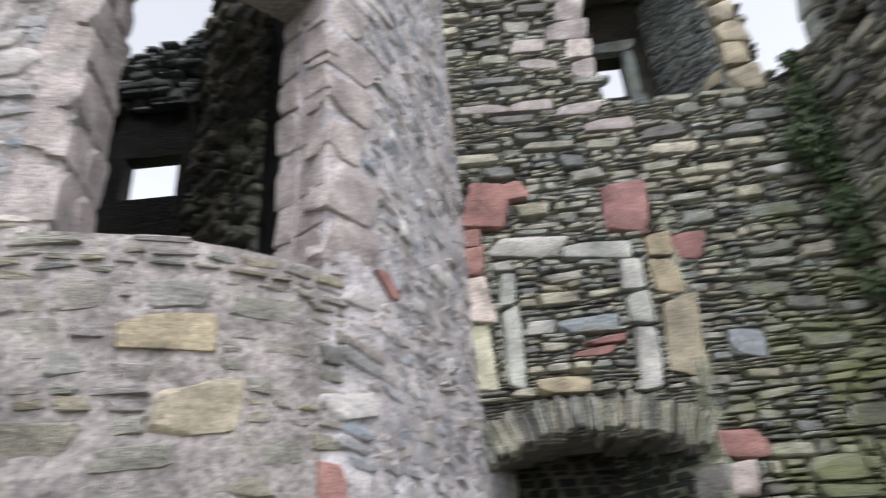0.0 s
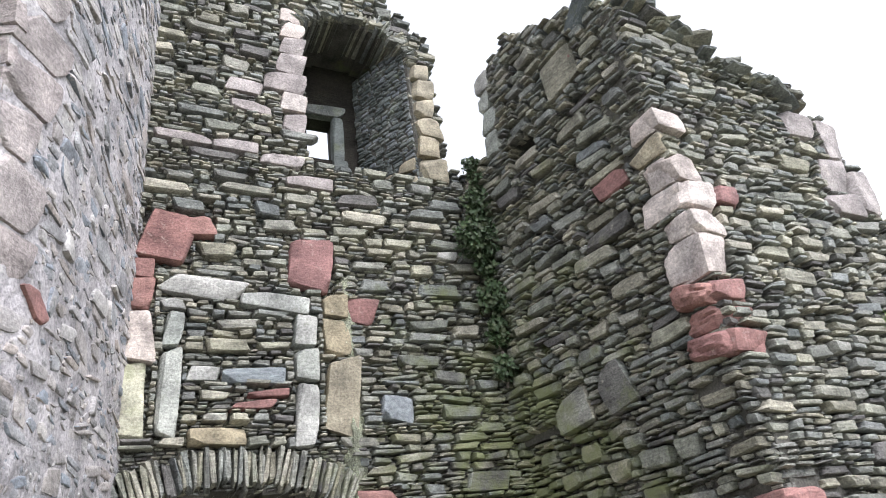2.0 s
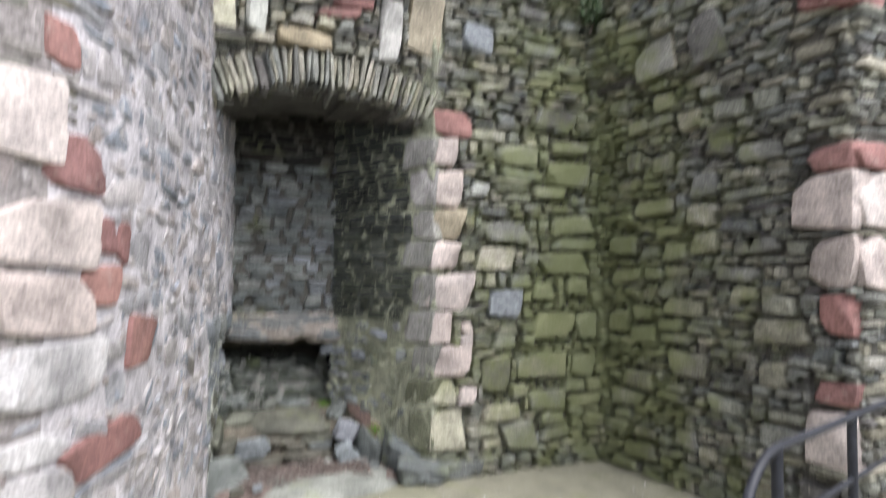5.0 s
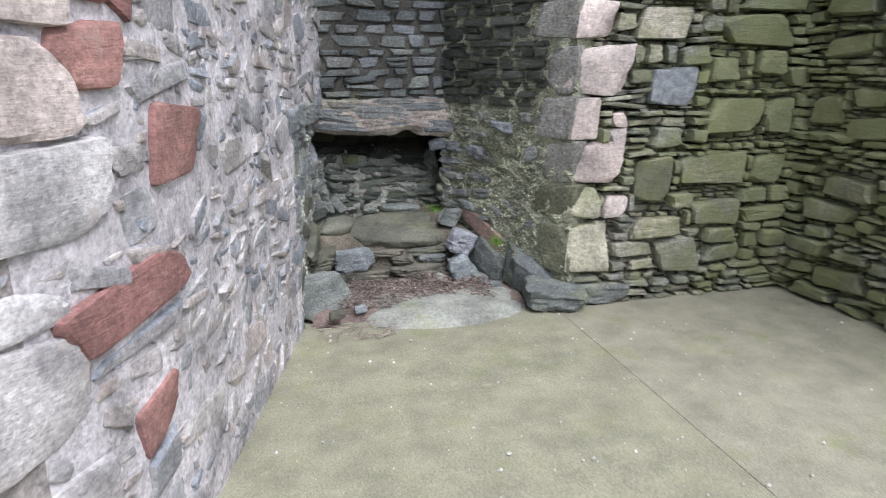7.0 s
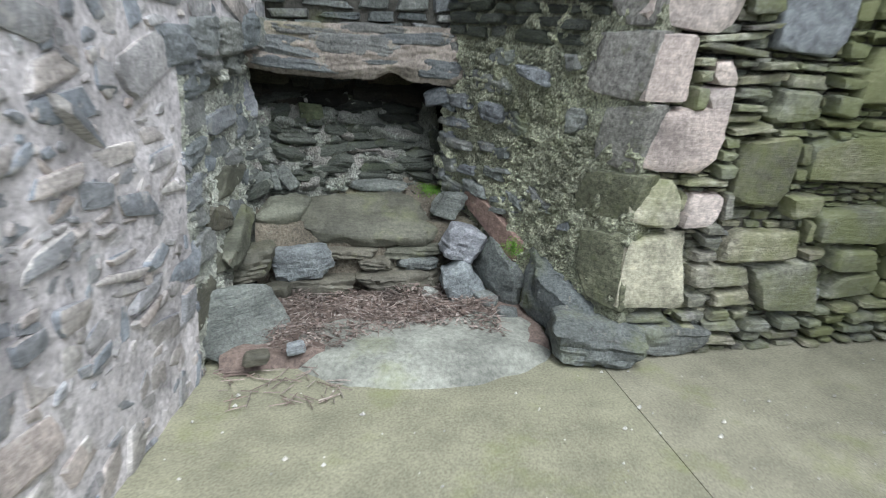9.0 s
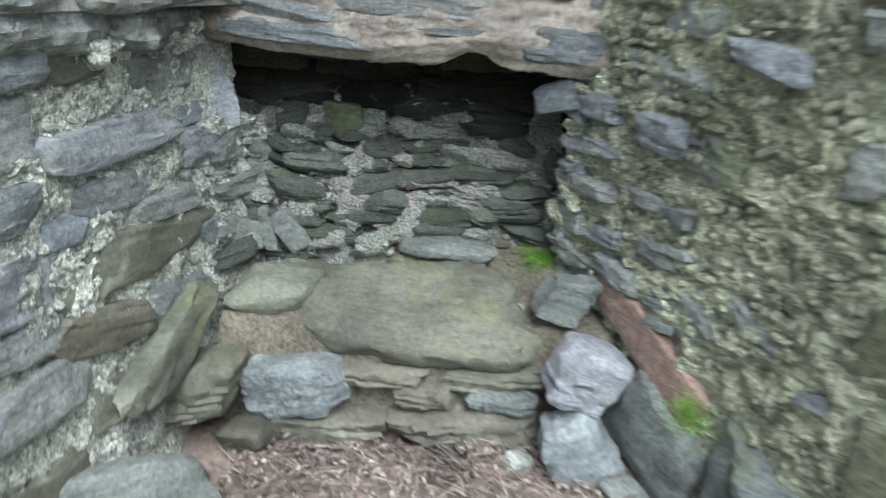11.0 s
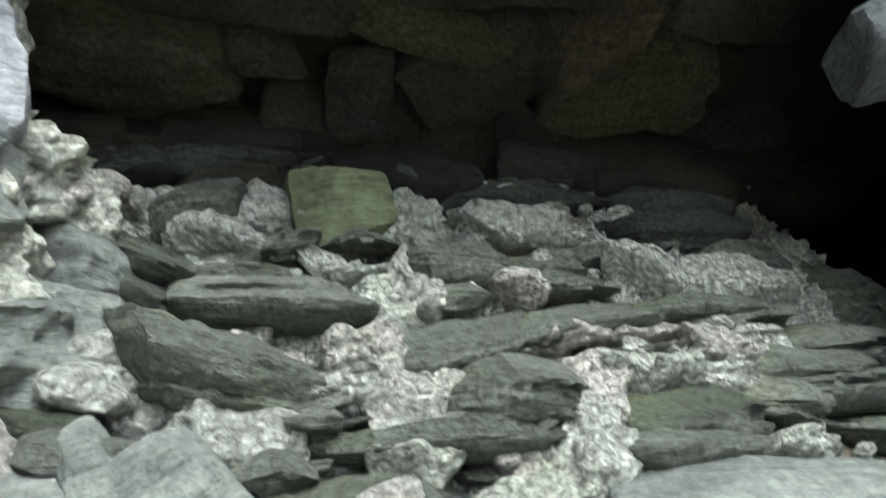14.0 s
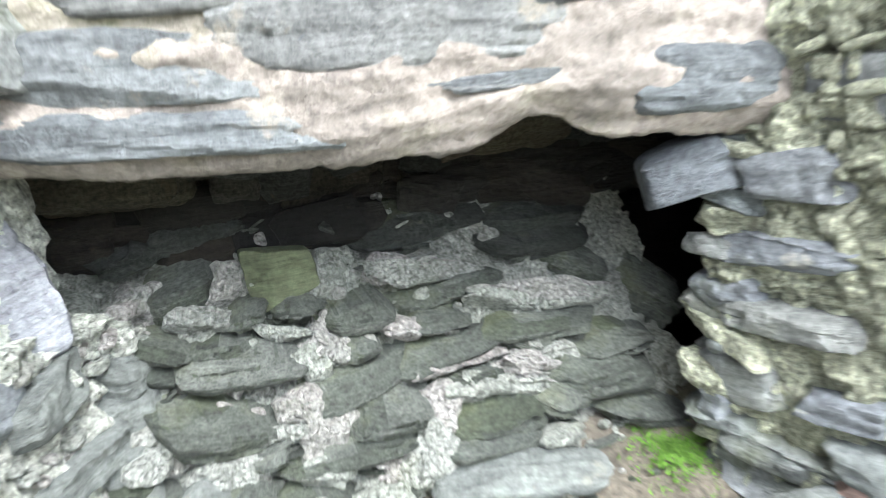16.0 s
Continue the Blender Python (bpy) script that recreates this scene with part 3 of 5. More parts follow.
floor = part("floor", bm, m_floor)
floor.data.materials.append(m_floor_dry)
tagged(floor, "smooth olive concrete floor stained with algae", "floor", kind="structure")
bm = bmesh.new()
bmesh.ops.create_cube(bm, size=1, matrix=Matrix.Translation((0.2, 0.8, -0.06)) @ Matrix.Diagonal((13.4, 9.6, 0.1, 1)))
sub = part("floor_base", bm, m_mud)
tagged(sub, "dark bedding under the concrete floor", "floor", kind="structure")

# ---- far wall with the fireplace, the blocked window and the window above ----
far = flat(0.0, 4.59, 1.0, 4.59)
ARCH_L, ARCH_R, ARCH_Z, ARCH_RISE = 0.10, 1.605, 2.46, 0.19


def arch_z(u):
    s = (u - (ARCH_L + ARCH_R) / 2) / ((ARCH_R - ARCH_L) / 2)
    return ARCH_Z + ARCH_RISE * (1 - min(1, s * s))


def far_top(u):
    if u > 2.74:
        return 5.42 + 0.05 * noise.noise((u * 6, 0, 0))
    if u > 2.3:
        return 7.5 - 0.9 * (u - 2.3) + 0.08 * noise.noise((u * 8, 0, 0))
    return 8.6


def head_z(u):
    s = (u - 1.9) / 0.62
    return 6.72 + 0.42 * math.sqrt(max(0, 1 - min(1, s * s)))


def far_solid(u, z):
    if ARCH_L - 0.4 < u < ARCH_R and z < arch_z(u):
        return False
    if 1.38 < u < 2.47 and 5.28 < z < head_z(u):
        return False
    if 0.05 < u < 0.14 and 5.52 < z < 5.68:
        return False
    return z < far_top(u)


wall_far = wall_body("wall_north", far, steps(-0.35, 3.5, 110), steps(0, 8.6, 246), 0.7, far_solid, m_bed, "tall ruined slate rubble wall with a fireplace and window", front=-0.07)
far_set = [(0.85, 2.66, 1.5, 0.42)]
set_stones(far, wall_far, [(0.34, 4.42, 0.33, 0.40, -8), (0.55, 4.53, 0.20, 0.16, 10), (1.38, 4.30, 0.34, 0.44, -3)], m_red, far_set, "red_block", 0.15, 0.03, "weathered red sandstone block")
set_stones(far, wall_far, [(0.15, 4.15, 0.24, 0.14), (0.16, 3.96, 0.24, 0.22), (1.75, 3.93, 0.26, 0.20, -4), (1.05, 3.27, 0.28, 0.05, 4), (0.95, 3.19, 0.28, 0.06, 3)], m_red, far_set, "red_block", 0.14, 0.02, "weathered red sandstone block")
set_stones(far, wall_far, [(0.60, 4.03, 0.52, 0.15, -5), (1.10, 3.95, 0.50, 0.13, -6)], m_pale, far_set, "lintel", 0.14, 0.035, "pale rough-dressed lintel stone")
set_stones(far, wall_far, [(0.40, 3.89, 0.15, 0.07), (0.42, 3.71, 0.12, 0.25), (0.41, 3.27, 0.14, 0.58), (1.32, 3.74, 0.17, 0.24), (1.32, 3.48, 0.17, 0.23), (1.31, 3.12, 0.16, 0.44)], m_pale, far_set, "jamb_stone", 0.14, 0.03, "pale pitted jamb stone")
set_stones(far, wall_far, [(0.16, 3.65, 0.27, 0.34)], m_pink, far_set, "jamb_stone", 0.14, 0.03)
set_stones(far, wall_far, [(0.17, 3.22, 0.24, 0.48)], m_mossy, far_set, "jamb_stone", 0.14, 0.03, "pale jamb stone streaked with green algae")
set_stones(far, wall_far, [(1.55, 3.95, 0.19, 0.18), (1.55, 3.69, 0.20, 0.29), (1.57, 3.25, 0.25, 0.54), (0.72, 2.98, 0.36, 0.11)], m_buff, far_set, "jamb_stone", 0.14, 0.03, "buff sandstone jamb stone")
set_stones(far, wall_far, [(0.62, 3.40, 0.20, 0.10), (2.58, 4.50, 0.19, 0.09), (2.0, 2.05, 0.14, 0.09)], m_pale, far_set)
set_stones(far, wall_far, [(0.95, 3.39, 0.42, 0.11), (1.98, 3.16, 0.24, 0.19, -10), (2.21, 1.22, 0.26, 0.20)], m_bluegrey, far_set, "block", 0.12, 0.025, "blue-grey slate block")
set_stones(far, wall_far, [(1.22, 6.12, 0.38, 0.22), (1.29, 5.67, 0.2, 0.23), (1.27, 6.36, 0.26, 0.22), (1.29, 6.58, 0.22, 0.2), (0.40, 5.33, 0.42, 0.09), (0.80, 5.33, 0.36, 0.10), (1.18, 5.25, 0.36, 0.11), (1.40, 5.07, 0.40, 0.11), (0.86, 5.98, 0.30, 0.14), (0.92, 5.77, 0.34, 0.11)], m_jamb, far_set, "jamb_stone", 0.12, 0.02)
set_stones(far, wall_far, [(1.29, 5.90, 0.23, 0.2), (1.30, 6.78, 0.22, 0.2), (1.28, 6.97, 0.2, 0.18)], m_pink, far_set, "jamb_stone", 0.12, 0.02)
set_stones(far, wall_far, [(2.60, 5.42, 0.27, 0.26), (2.58, 5.68, 0.23, 0.24), (2.60, 5.92, 0.25, 0.23), (2.58, 6.16, 0.2, 0.23), (2.6, 6.40, 0.24, 0.24), (2.58, 6.62, 0.2, 0.2)], m_buff, far_set, "quoin", 0.3, 0.02, "buff sandstone window quoin")
# the fireplace's dressed jamb
set_stones(far, wall_far, [(1.71, 2.30, 0.20, 0.20), (1.73, 2.04, 0.25, 0.26), (1.72, 1.57, 0.22, 0.19), (1.77, 1.31, 0.33, 0.25), (1.69, 1.06, 0.17, 0.22), (1.765, 0.82, 0.32, 0.22)], m_pink, far_set, "jamb_stone", 0.24, 0.03, "pale pink sandstone jamb stone")
set_stones(far, wall_far, [(1.735, 1.79, 0.26, 0.20)], m_buff, far_set, "jamb_stone", 0.24, 0.03)
set_stones(far, wall_far, [(1.70, 0.60, 0.20, 0.19), (1.745, 0.34, 0.29, 0.28)], m_mossy, far_set, "jamb_stone", 0.24, 0.03, "pale jamb stone stained with green algae")
set_stones(far, wall_far, [(1.77, 2.50, 0.29, 0.19)], m_red, far_set, "springer", 0.24, 0.035, "orange-red sandstone springer")
set_stones(far, wall_far, [(1.89, 1.05, 0.09, 0.08), (1.89, 0.96, 0.09, 0.09), (1.90, 0.57, 0.13, 0.12)], m_pink, far_set)
# larger squared blocks low down beside the corner
set_stones(far, wall_far, [(2.62, 1.06, 0.34, 0.19), (2.90, 1.05, 0.17, 0.19), (2.50, 0.76, 0.42, 0.17), (2.12, 0.71, 0.22, 0.24), (2.86, 0.75, 0.2, 0.17), (2.32, 0.26, 0.26, 0.2), (2.12, 1.55, 0.3, 0.16), (2.70, 1.52, 0.4, 0.16), (2.2, 1.75, 0.36, 0.14), (2.75, 2.2, 0.36, 0.18), (2.3, 2.32, 0.34, 0.15), (2.65, 2.62, 0.34, 0.14), (2.55, 0.5, 0.3, 0.13)], m_far, far_set, "block", 0.12, 0.025)


def far_free(u, z):
    return far_solid(u, z) and u < 3.08 and not (u < 0.02 and z > 2.6)


r = random.Random(11)
far_stones = large_stones(far, 0.05, 3.05, 2.9, 8.0, far_free, far_set, 85, r) + large_stones(far, 1.95, 3.05, 0.05, 2.7, far_free, far_set, 22, r)
far_stones += courses(far, 0.0, 3.08, 2.6, 8.3, far_free, far_set, SLATES, (0.022, 0.085), (0.08, 0.46), r, (0.0, 0.04), 0.009, 0.1, 0.04, 0.3, 1.0, 3.0)
far_stones += courses(far, 1.62, 3.08, 0.0, 2.6, far_free, far_set, SLATES, (0.03, 0.12), (0.08, 0.38), r, (0.0, 0.04), 0.01, 0.1, 0.03, 0.3, 1.0, 3.0)
lay(far_stones, wall_far, m_far, (2.2, 1.4), 300)

lay(courses(far, 0.0, 3.06, 2.62, 8.2, far_free, [], SLATES, (0.02, 0.045), (0.06, 0.2), random.Random(41), (-0.058, -0.03), 0.005, 0.06, 0.04, 0.0, 1.0, 4.0), wall_far, m_far, (2.2, 3.0), 0)
lay(courses(far, 1.66, 3.06, 0.0, 2.62, far_free, [], SLATES, (0.02, 0.045), (0.06, 0.2), random.Random(42), (-0.058, -0.03), 0.005, 0.06, 0.04, 0.0, 1.0, 4.0), wall_far, m_far, (2.2, 3.0), 0)
# the arch ring of thin slates on edge
ring_stones = []
u = ARCH_L - 0.05
while u < ARCH_R + 0.02:
    s = (u - 0.85) / 0.75
    zc = arch_z(u) + 0.135 + 0.02 * r.random()
    wd = r.uniform(0.022, 0.05)
    m = stone_pose(far, u, zc, wd, r.uniform(0.24, 0.33), 0.3, r.uniform(0.015, 0.05), -24 * s + r.gauss(0, 3), r.gauss(0, 3), r.gauss(0, 5))
    ring_stones.append((SLATES, r.randrange(24), m, u, zc))
    u += wd * 0.95
lay(ring_stones, wall_far, m_far, (0.85, 2.6), 300, "voussoir")
# the arched head of the upper window
head = []
for k in range(46):
    a = math.pi * (k + 0.5) / 46
    uu, zz = 1.9 - 0.62 * math.cos(a) * 1.06, 6.72 + (0.42 + 0.11) * math.sin(a)
    m = stone_pose(far, uu, zz, 0.045, 0.24, 0.5, r.uniform(0.0, 0.03), 90 - math.degrees(a) + r.gauss(0, 4))
    head.append((SLATES, r.randrange(24), m, uu, zz))
lay(head, wall_far, m_far, (1.9, 7), 300, "voussoir")

# the upper window's embrasure, with its small light
backing = flat(0.0, 5.29, 1.0, 5.29)
wall_emb = wall_body("wall_embrasure", backing, steps(1.2, 2.75, 31), steps(5.1, 7.4, 46), 0.25, lambda u, z: not (1.62 < u < 1.88 and 5.88 < z < 6.43), m_nearblack, "dark back of a deep window embrasure with a small light")
reveal = flat(2.12, 5.30, 2.46, 4.60)
wall_rev = wall_body("wall_reveal", reveal, steps(0, 0.76, 8), steps(5.25, 7.0, 16), 0.1, lambda u, z: True, m_bed, "splayed slate reveal of the upper window")
rev_set = []
set_stones(reveal, wall_rev, [(0.42, 5.45, 0.2, 0.16, -10), (0.62, 5.52, 0.2, 0.12, -10), (0.62, 5.33, 0.2, 0.1)], m_buff, rev_set)
lay(courses(reveal, 0.0, 0.74, 5.28, 6.95, lambda u, z: True, rev_set, SLATES, (0.028, 0.06), (0.08, 0.28), r, (0.0, 0.02), 0.006, 0.06), wall_rev, m_hearth, (0.4, 5.5), 120)
set_stones(backing, wall_emb, [(1.92, 6.1, 0.12, 0.7), (1.75, 6.5, 0.5, 0.14), (1.93, 5.75, 0.14, 0.3)], m_hearth, [], "jamb_stone", 0.1, 0.03)

# ---- right wall, its quoined corner and the return ----
right_low = flat(3.04, 4.62, 3.20, 2.60)
right_up = flat(2.93, 4.62, 3.24, 2.60)
RL = 2.03


def right_top(u):
    y = 4.6 - u
    if y > 4.2:
        return 5.45
    return (5.80 + 0.57 * (y - 2.6) if y < 3.7 else 6.43 - 0.25 * (y - 3.7)) + 0.08 * noise.noise((u * 5, 2, 0))


wall_right = wall_body("wall_east", right_low, steps(-0.1, RL, 40), steps(0, 3.0, 60), 0.6, lambda u, z: not (RL - 0.35 < u < RL - 0.2 and 2.64 < z < 2.77), m_bed, "mossy dark slate rubble side wall", front=-0.07)
wall_right_up = wall_body("wall_east_upper", right_up, steps(-0.1, RL, 44), steps(2.85, 6.6, 88), 0.6, lambda u, z: z < right_top(u) and not (0.68 < u < 0.92 and 5.15 < z < 5.32) and not (1.33 < u < 1.55 and 5.14 < z < 5.26), m_bed, "ruined upper slate wall with a broken top", front=-0.07)
low_set, up_set = [], []
set_stones(right_low, wall_right, [(RL - 0.17, 1.83, 0.36, 0.30), (RL - 0.12, 1.50, 0.25, 0.28), (RL - 0.14, 0.55, 0.3, 0.3)], m_pink, low_set, "quoin", 0.25, 0.03, "pale pink sandstone quoin")
set_stones(right_low, wall_right, [(RL - 0.12, 2.06, 0.26, 0.14), (RL - 0.1, 1.22, 0.18, 0.22), (RL - 0.13, 0.80, 0.26, 0.12)], m_red, low_set, "quoin", 0.25, 0.03, "red sandstone quoin")
set_stones(right_up, wall_right_up, [(RL - 0.10, 4.55, 0.22, 0.16), (RL - 0.09, 4.16, 0.2, 0.22), (RL - 0.15, 3.95, 0.32, 0.19), (RL - 0.08, 3.74, 0.18, 0.16), (RL - 0.13, 3.52, 0.28, 0.27)], m_pink, up_set, "quoin", 0.3, 0.03, "pale pink sandstone quoin")
set_stones(right_up, wall_right_up, [(RL - 0.14, 4.37, 0.3, 0.16, 2)], m_buff, up_set, "quoin", 0.3, 0.03, "buff sandstone quoin")
set_stones(right_up, wall_right_up, [(1.55, 4.33, 0.3, 0.16, 8), (1.42, 5.66, 0.2, 0.12)], m_red, up_set, "red_block", 0.1, 0.02)
set_stones(right_up, wall_right_up, [(1.38, 5.56, 0.36, 0.34, 10), (1.42, 4.01, 0.42, 0.12), (1.12, 2.97, 0.26, 0.32, 20), (0.70, 2.93, 0.34, 0.24, 10), (0.45, 5.0, 0.25, 0.1)], m_right, up_set, "block", 0.1, 0.03)
set_stones(right_up, wall_right_up, [(0.47, 6.2, 0.2, 0.2), (0.45, 5.98, 0.16, 0.22), (0.47, 5.75, 0.2, 0.22), (0.45, 5.5, 0.18, 0.22)], m_pale, up_set, "quoin", 0.3, 0.02)
lay(large_stones(right_low, 0.05, RL - 0.05, 0.05, 2.9, lambda u, z: True, low_set, 42, r, (0.18, 0.4), (0.09, 0.17)) + courses(right_low, 0.0, RL, 0.0, 2.98, lambda u, z: not (RL - 0.35 < u < RL - 0.2 and 2.64 < z < 2.77), low_set, SLATES, (0.028, 0.10), (0.08, 0.4), r, (0.0, 0.05), 0.01, 0.11, 0.04, 0.3, 1.0, 3.0), wall_right, m_right, (0.9, 1.2), 300)
lay(large_stones(right_up, 0.05, RL - 0.05, 3.0, 6.2, lambda u, z: z < right_top(u) - 0.1, up_set, 45, r, (0.18, 0.46), (0.07, 0.13)) + courses(right_up, 0.0, RL, 2.9, 6.6, lambda u, z: z < right_top(u) and not (0.68 < u < 0.92 and 5.15 < z < 5.32) and not (1.33 < u < 1.55 and 5.14 < z < 5.26), up_set, SLATES, (0.022, 0.078), (0.08, 0.44), r, (0.0, 0.05), 0.009, 0.11, 0.04, 0.3, 1.0, 3.0), wall_right_up, m_right, (1.2, 3.4), 300)
lay(courses(right_low, 0.0, RL, 0.0, 2.98, lambda u, z: not (RL - 0.35 < u < RL - 0.2 and 2.64 < z < 2.77), [], SLATES, (0.02, 0.045), (0.06, 0.2), random.Random(94), (-0.058, -0.03), 0.005, 0.06, 0.04, 0.0, 1.0, 4.0), wall_right, m_right, (1, 1), 0)
lay(courses(right_up, 0.0, RL, 2.9, 6.5, lambda u, z: z < right_top(u) - 0.03 and not (0.68 < u < 0.92 and 5.15 < z < 5.32) and not (1.33 < u < 1.55 and 5.14 < z < 5.26), [], SLATES, (0.02, 0.045), (0.06, 0.2), random.Random(158), (-0.058, -0.03), 0.005, 0.06, 0.04, 0.0, 1.0, 4.0), wall_right_up, m_right, (1, 1), 0)
# red corbel stones that jut from the broken corner
for z, w, out in ((3.28, 0.32, 0.09), (3.11, 0.28, 0.05), (2.95, 0.32, 0.09)):
    rock("corbel", right_up, RL - 0.12, z, w, 0.16, 0.36, out, m_red, wall_right_up, tilt=rng.gauss(0, 5), yaw=-8, power=5, rough=0.03, layered=0.05)

ret = flat(3.22, 2.6, 4.22, 2.6)


def ret_top(u):
    pts = [(-0.2, 5.75), (0.3, 5.62), (0.75, 5.35), (1.45, 5.10), (2.1, 5.0), (2.13, 4.5), (2.24, 4.48), (2.27, 4.05), (4.5, 3.9)]
    for (a, za), (b, zb) in zip(pts, pts[1:]):
        if a <= u <= b:
            return za + (zb - za) * (u - a) / (b - a) + 0.07 * noise.noise((u * 7, 5, 0))
    return 3.9


wall_ret = wall_body("wall_return", ret, steps(0.0, 3.6, 72), steps(0, 6, 120), 0.6, lambda u, z: z < ret_top(u), m_bed, "slate rubble return wall with a ragged sloping top", front=-0.07)
ret_set = []
set_stones(ret, wall_ret, [(0.12, 4.55, 0.26, 0.17), (0.10, 4.16, 0.22, 0.22), (0.14, 3.95, 0.3, 0.2), (0.13, 3.74, 0.28, 0.17), (0.1, 3.52, 0.22, 0.28), (0.12, 1.83, 0.26, 0.30), (0.1, 1.50, 0.22, 0.28)], m_pink, ret_set, "quoin", 0.25, 0.03, "pale pink sandstone quoin")
set_stones(ret, wall_ret, [(0.1, 3.27, 0.26, 0.14), (0.12, 2.94, 0.3, 0.14), (0.12, 2.06, 0.28, 0.14), (0.4, 3.98, 0.22, 0.14)], m_red, ret_set, "red_block", 0.2, 0.04, "red sandstone quoin")
set_stones(ret, wall_ret, [(1.62, 4.86, 0.36, 0.26), (1.96, 4.78, 0.26, 0.40), (1.78, 4.40, 0.34, 0.30), (2.08, 4.28, 0.26, 0.42), (1.74, 4.12, 0.4, 0.2)], m_jamb, ret_set, "jamb_stone", 0.25, 0.03, "weathered pinkish window jamb stone")
lay(large_stones(ret, 0.3, 3.2, 0.2, 5.0, lambda u, z: z < ret_top(u) - 0.1, ret_set, 60, r, (0.18, 0.4), (0.07, 0.14)) + courses(ret, 0.0, 3.4, 0.0, 6.0, lambda u, z: z < ret_top(u) - 0.02, ret_set, SLATES, (0.028, 0.095), (0.08, 0.4), r, (0.0, 0.045), 0.009, 0.1, 0.04, 0.3, 1.0, 3.0), wall_ret, m_far, (0.5, 3.4), 300)
rock("peak_slab", right_up, RL - 0.27, 5.92, 0.44, 0.20, 0.14, 0.06, m_hearth, wall_right_up, tilt=30, yaw=-14, seed=33.0, rough=0.05, layered=0.05, power=10, chops=10)
lay(courses(ret, 0.0, 3.4, 0.0, 5.7, lambda u, z: z < ret_top(u) - 0.04, [], SLATES, (0.02, 0.045), (0.06, 0.2), random.Random(65), (-0.058, -0.03), 0.005, 0.06, 0.04, 0.0, 1.0, 4.0), wall_ret, m_far, (1, 1), 0)
# loose slates along the broken top
loose = []
for k in range(70):
    u = r.uniform(0.05, 1.7)
    loose.append((SLATES, r.randrange(24), stone_pose(ret, u, ret_top(u) + 0.01 + 0.05 * r.random(), r.uniform(0.15, 0.34), r.uniform(0.03, 0.06), 0.3, r.uniform(0.02, 0.14), r.gauss(-6, 9), r.gauss(0, 6), r.gauss(0, 14)), u, 5))
lay(loose, wall_ret, m_far, (0.5, 5), 70, "loose_slate")

# ---- stair tower and left wall ----
def left_solid(u, z):
    if arc_u(-79) < u < arc_u(-38.6) and 3.05 < z < 4.75:
        return False
    if arc_u(-78) < u < arc_u(-46) and z < 1.74:
        return False
    if u > 1.42 and z < 1.0:
        return False
    return z < 8.4


left_us = steps(arc_u(-150), arc_u(-79), 40) + steps(arc_u(-79), arc_u(-46), 20)[1:] + steps(arc_u(-46), arc_u(-38.6), 5)[1:] + steps(arc_u(-38.6), 0, 14)[1:] + steps(0, 2.33, 30)[1:]
left_zs = steps(0, 1.74, 22) + steps(1.74, 3.05, 16)[1:] + steps(3.05, 4.75, 20)[1:] + steps(4.75, 8.4, 40)[1:]
wall_tower = wall_body("wall_tower", left_face, [u for u in left_us if u <= arc_u(-38.5)], left_zs, 0.36, left_solid, m_tower_mortar, "rounded stair tower wall of olive and pinkish rubble", front=0.0, relief=0.007)
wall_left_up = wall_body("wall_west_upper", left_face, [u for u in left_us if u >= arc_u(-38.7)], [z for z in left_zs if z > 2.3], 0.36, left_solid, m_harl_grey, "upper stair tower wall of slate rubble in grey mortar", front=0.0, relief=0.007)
wall_left = wall_body("wall_west", left_face, [u for u in left_us if u >= arc_u(-38.7)], [z for z in left_zs if z < min(q for q in left_zs if q > 2.3) + 1e-6], 0.36, left_solid, m_harl, "rounded stair tower wall of rubble in pinkish lime mortar", front=0.0, relief=0.007)
left_set = []
set_stones(left_face, wall_left, [(arc_u(-34.5), 1.80, 0.27, 0.19), (arc_u(-29), 1.38, 0.22, 0.15), (arc_u(-28), 1.56, 0.13, 0.13), (arc_u(-23.5), 1.55, 0.09, 0.15, -20), (arc_u(-16.4), 1.155, 0.27, 0.20, -3), (arc_u(-27), 0.80, 0.43, 0.15, 13), (arc_u(-25), 0.46, 0.2, 0.13, 20), (arc_u(-22), 3.13, 0.2, 0.09, -35), (arc_u(-37), 2.18, 0.14, 0.16)], m_red, left_set, "red_block", 0.1, 0.018, "red sandstone rubble stone")
set_stones(left_face, wall_left, [(arc_u(-38), 1.55, 0.4, 0.22), (arc_u(-38), 1.31, 0.38, 0.22), (arc_u(-45), 1.92, 0.44, 0.28)], m_pink, left_set, "quoin", 0.16, 0.02, "pale pink sandstone door quoin")
set_stones(left_face, wall_left, [(arc_u(-37), 1.09, 0.46, 0.21), (arc_u(-40), 0.86, 0.3, 0.1, 5), (arc_u(-39.5), 0.66, 0.33, 0.28), (arc_u(-39), 0.3, 0.36, 0.3)], m_white, left_set, "quoin", 0.16, 0.02, "whitewashed door quoin")
set_stones(left_face, wall_left, [(arc_u(-32), 3.22, 0.34, 0.26), (arc_u(-34), 3.8, 0.24, 0.26), (arc_u(-31), 4.36, 0.36, 0.26)], m_jamb, left_set, "quoin", 0.16, 0.012, "pale pink sandstone window quoin")
set_stones(left_face, wall_left, [(arc_u(-31.5), 3.51, 0.36, 0.30), (arc_u(-32), 4.08, 0.32, 0.27), (arc_u(-33), 4.64, 0.28, 0.25)], m_jamb, left_set, "quoin", 0.16, 0.012, "pale window quoin")
set_stones(left_face, wall_left, [(arc_u(-57), 2.42, 0.3, 0.2, 8), (arc_u(-62), 2.68, 0.34, 0.14, 4)], m_buff, left_set, "block", 0.12, 0.012)
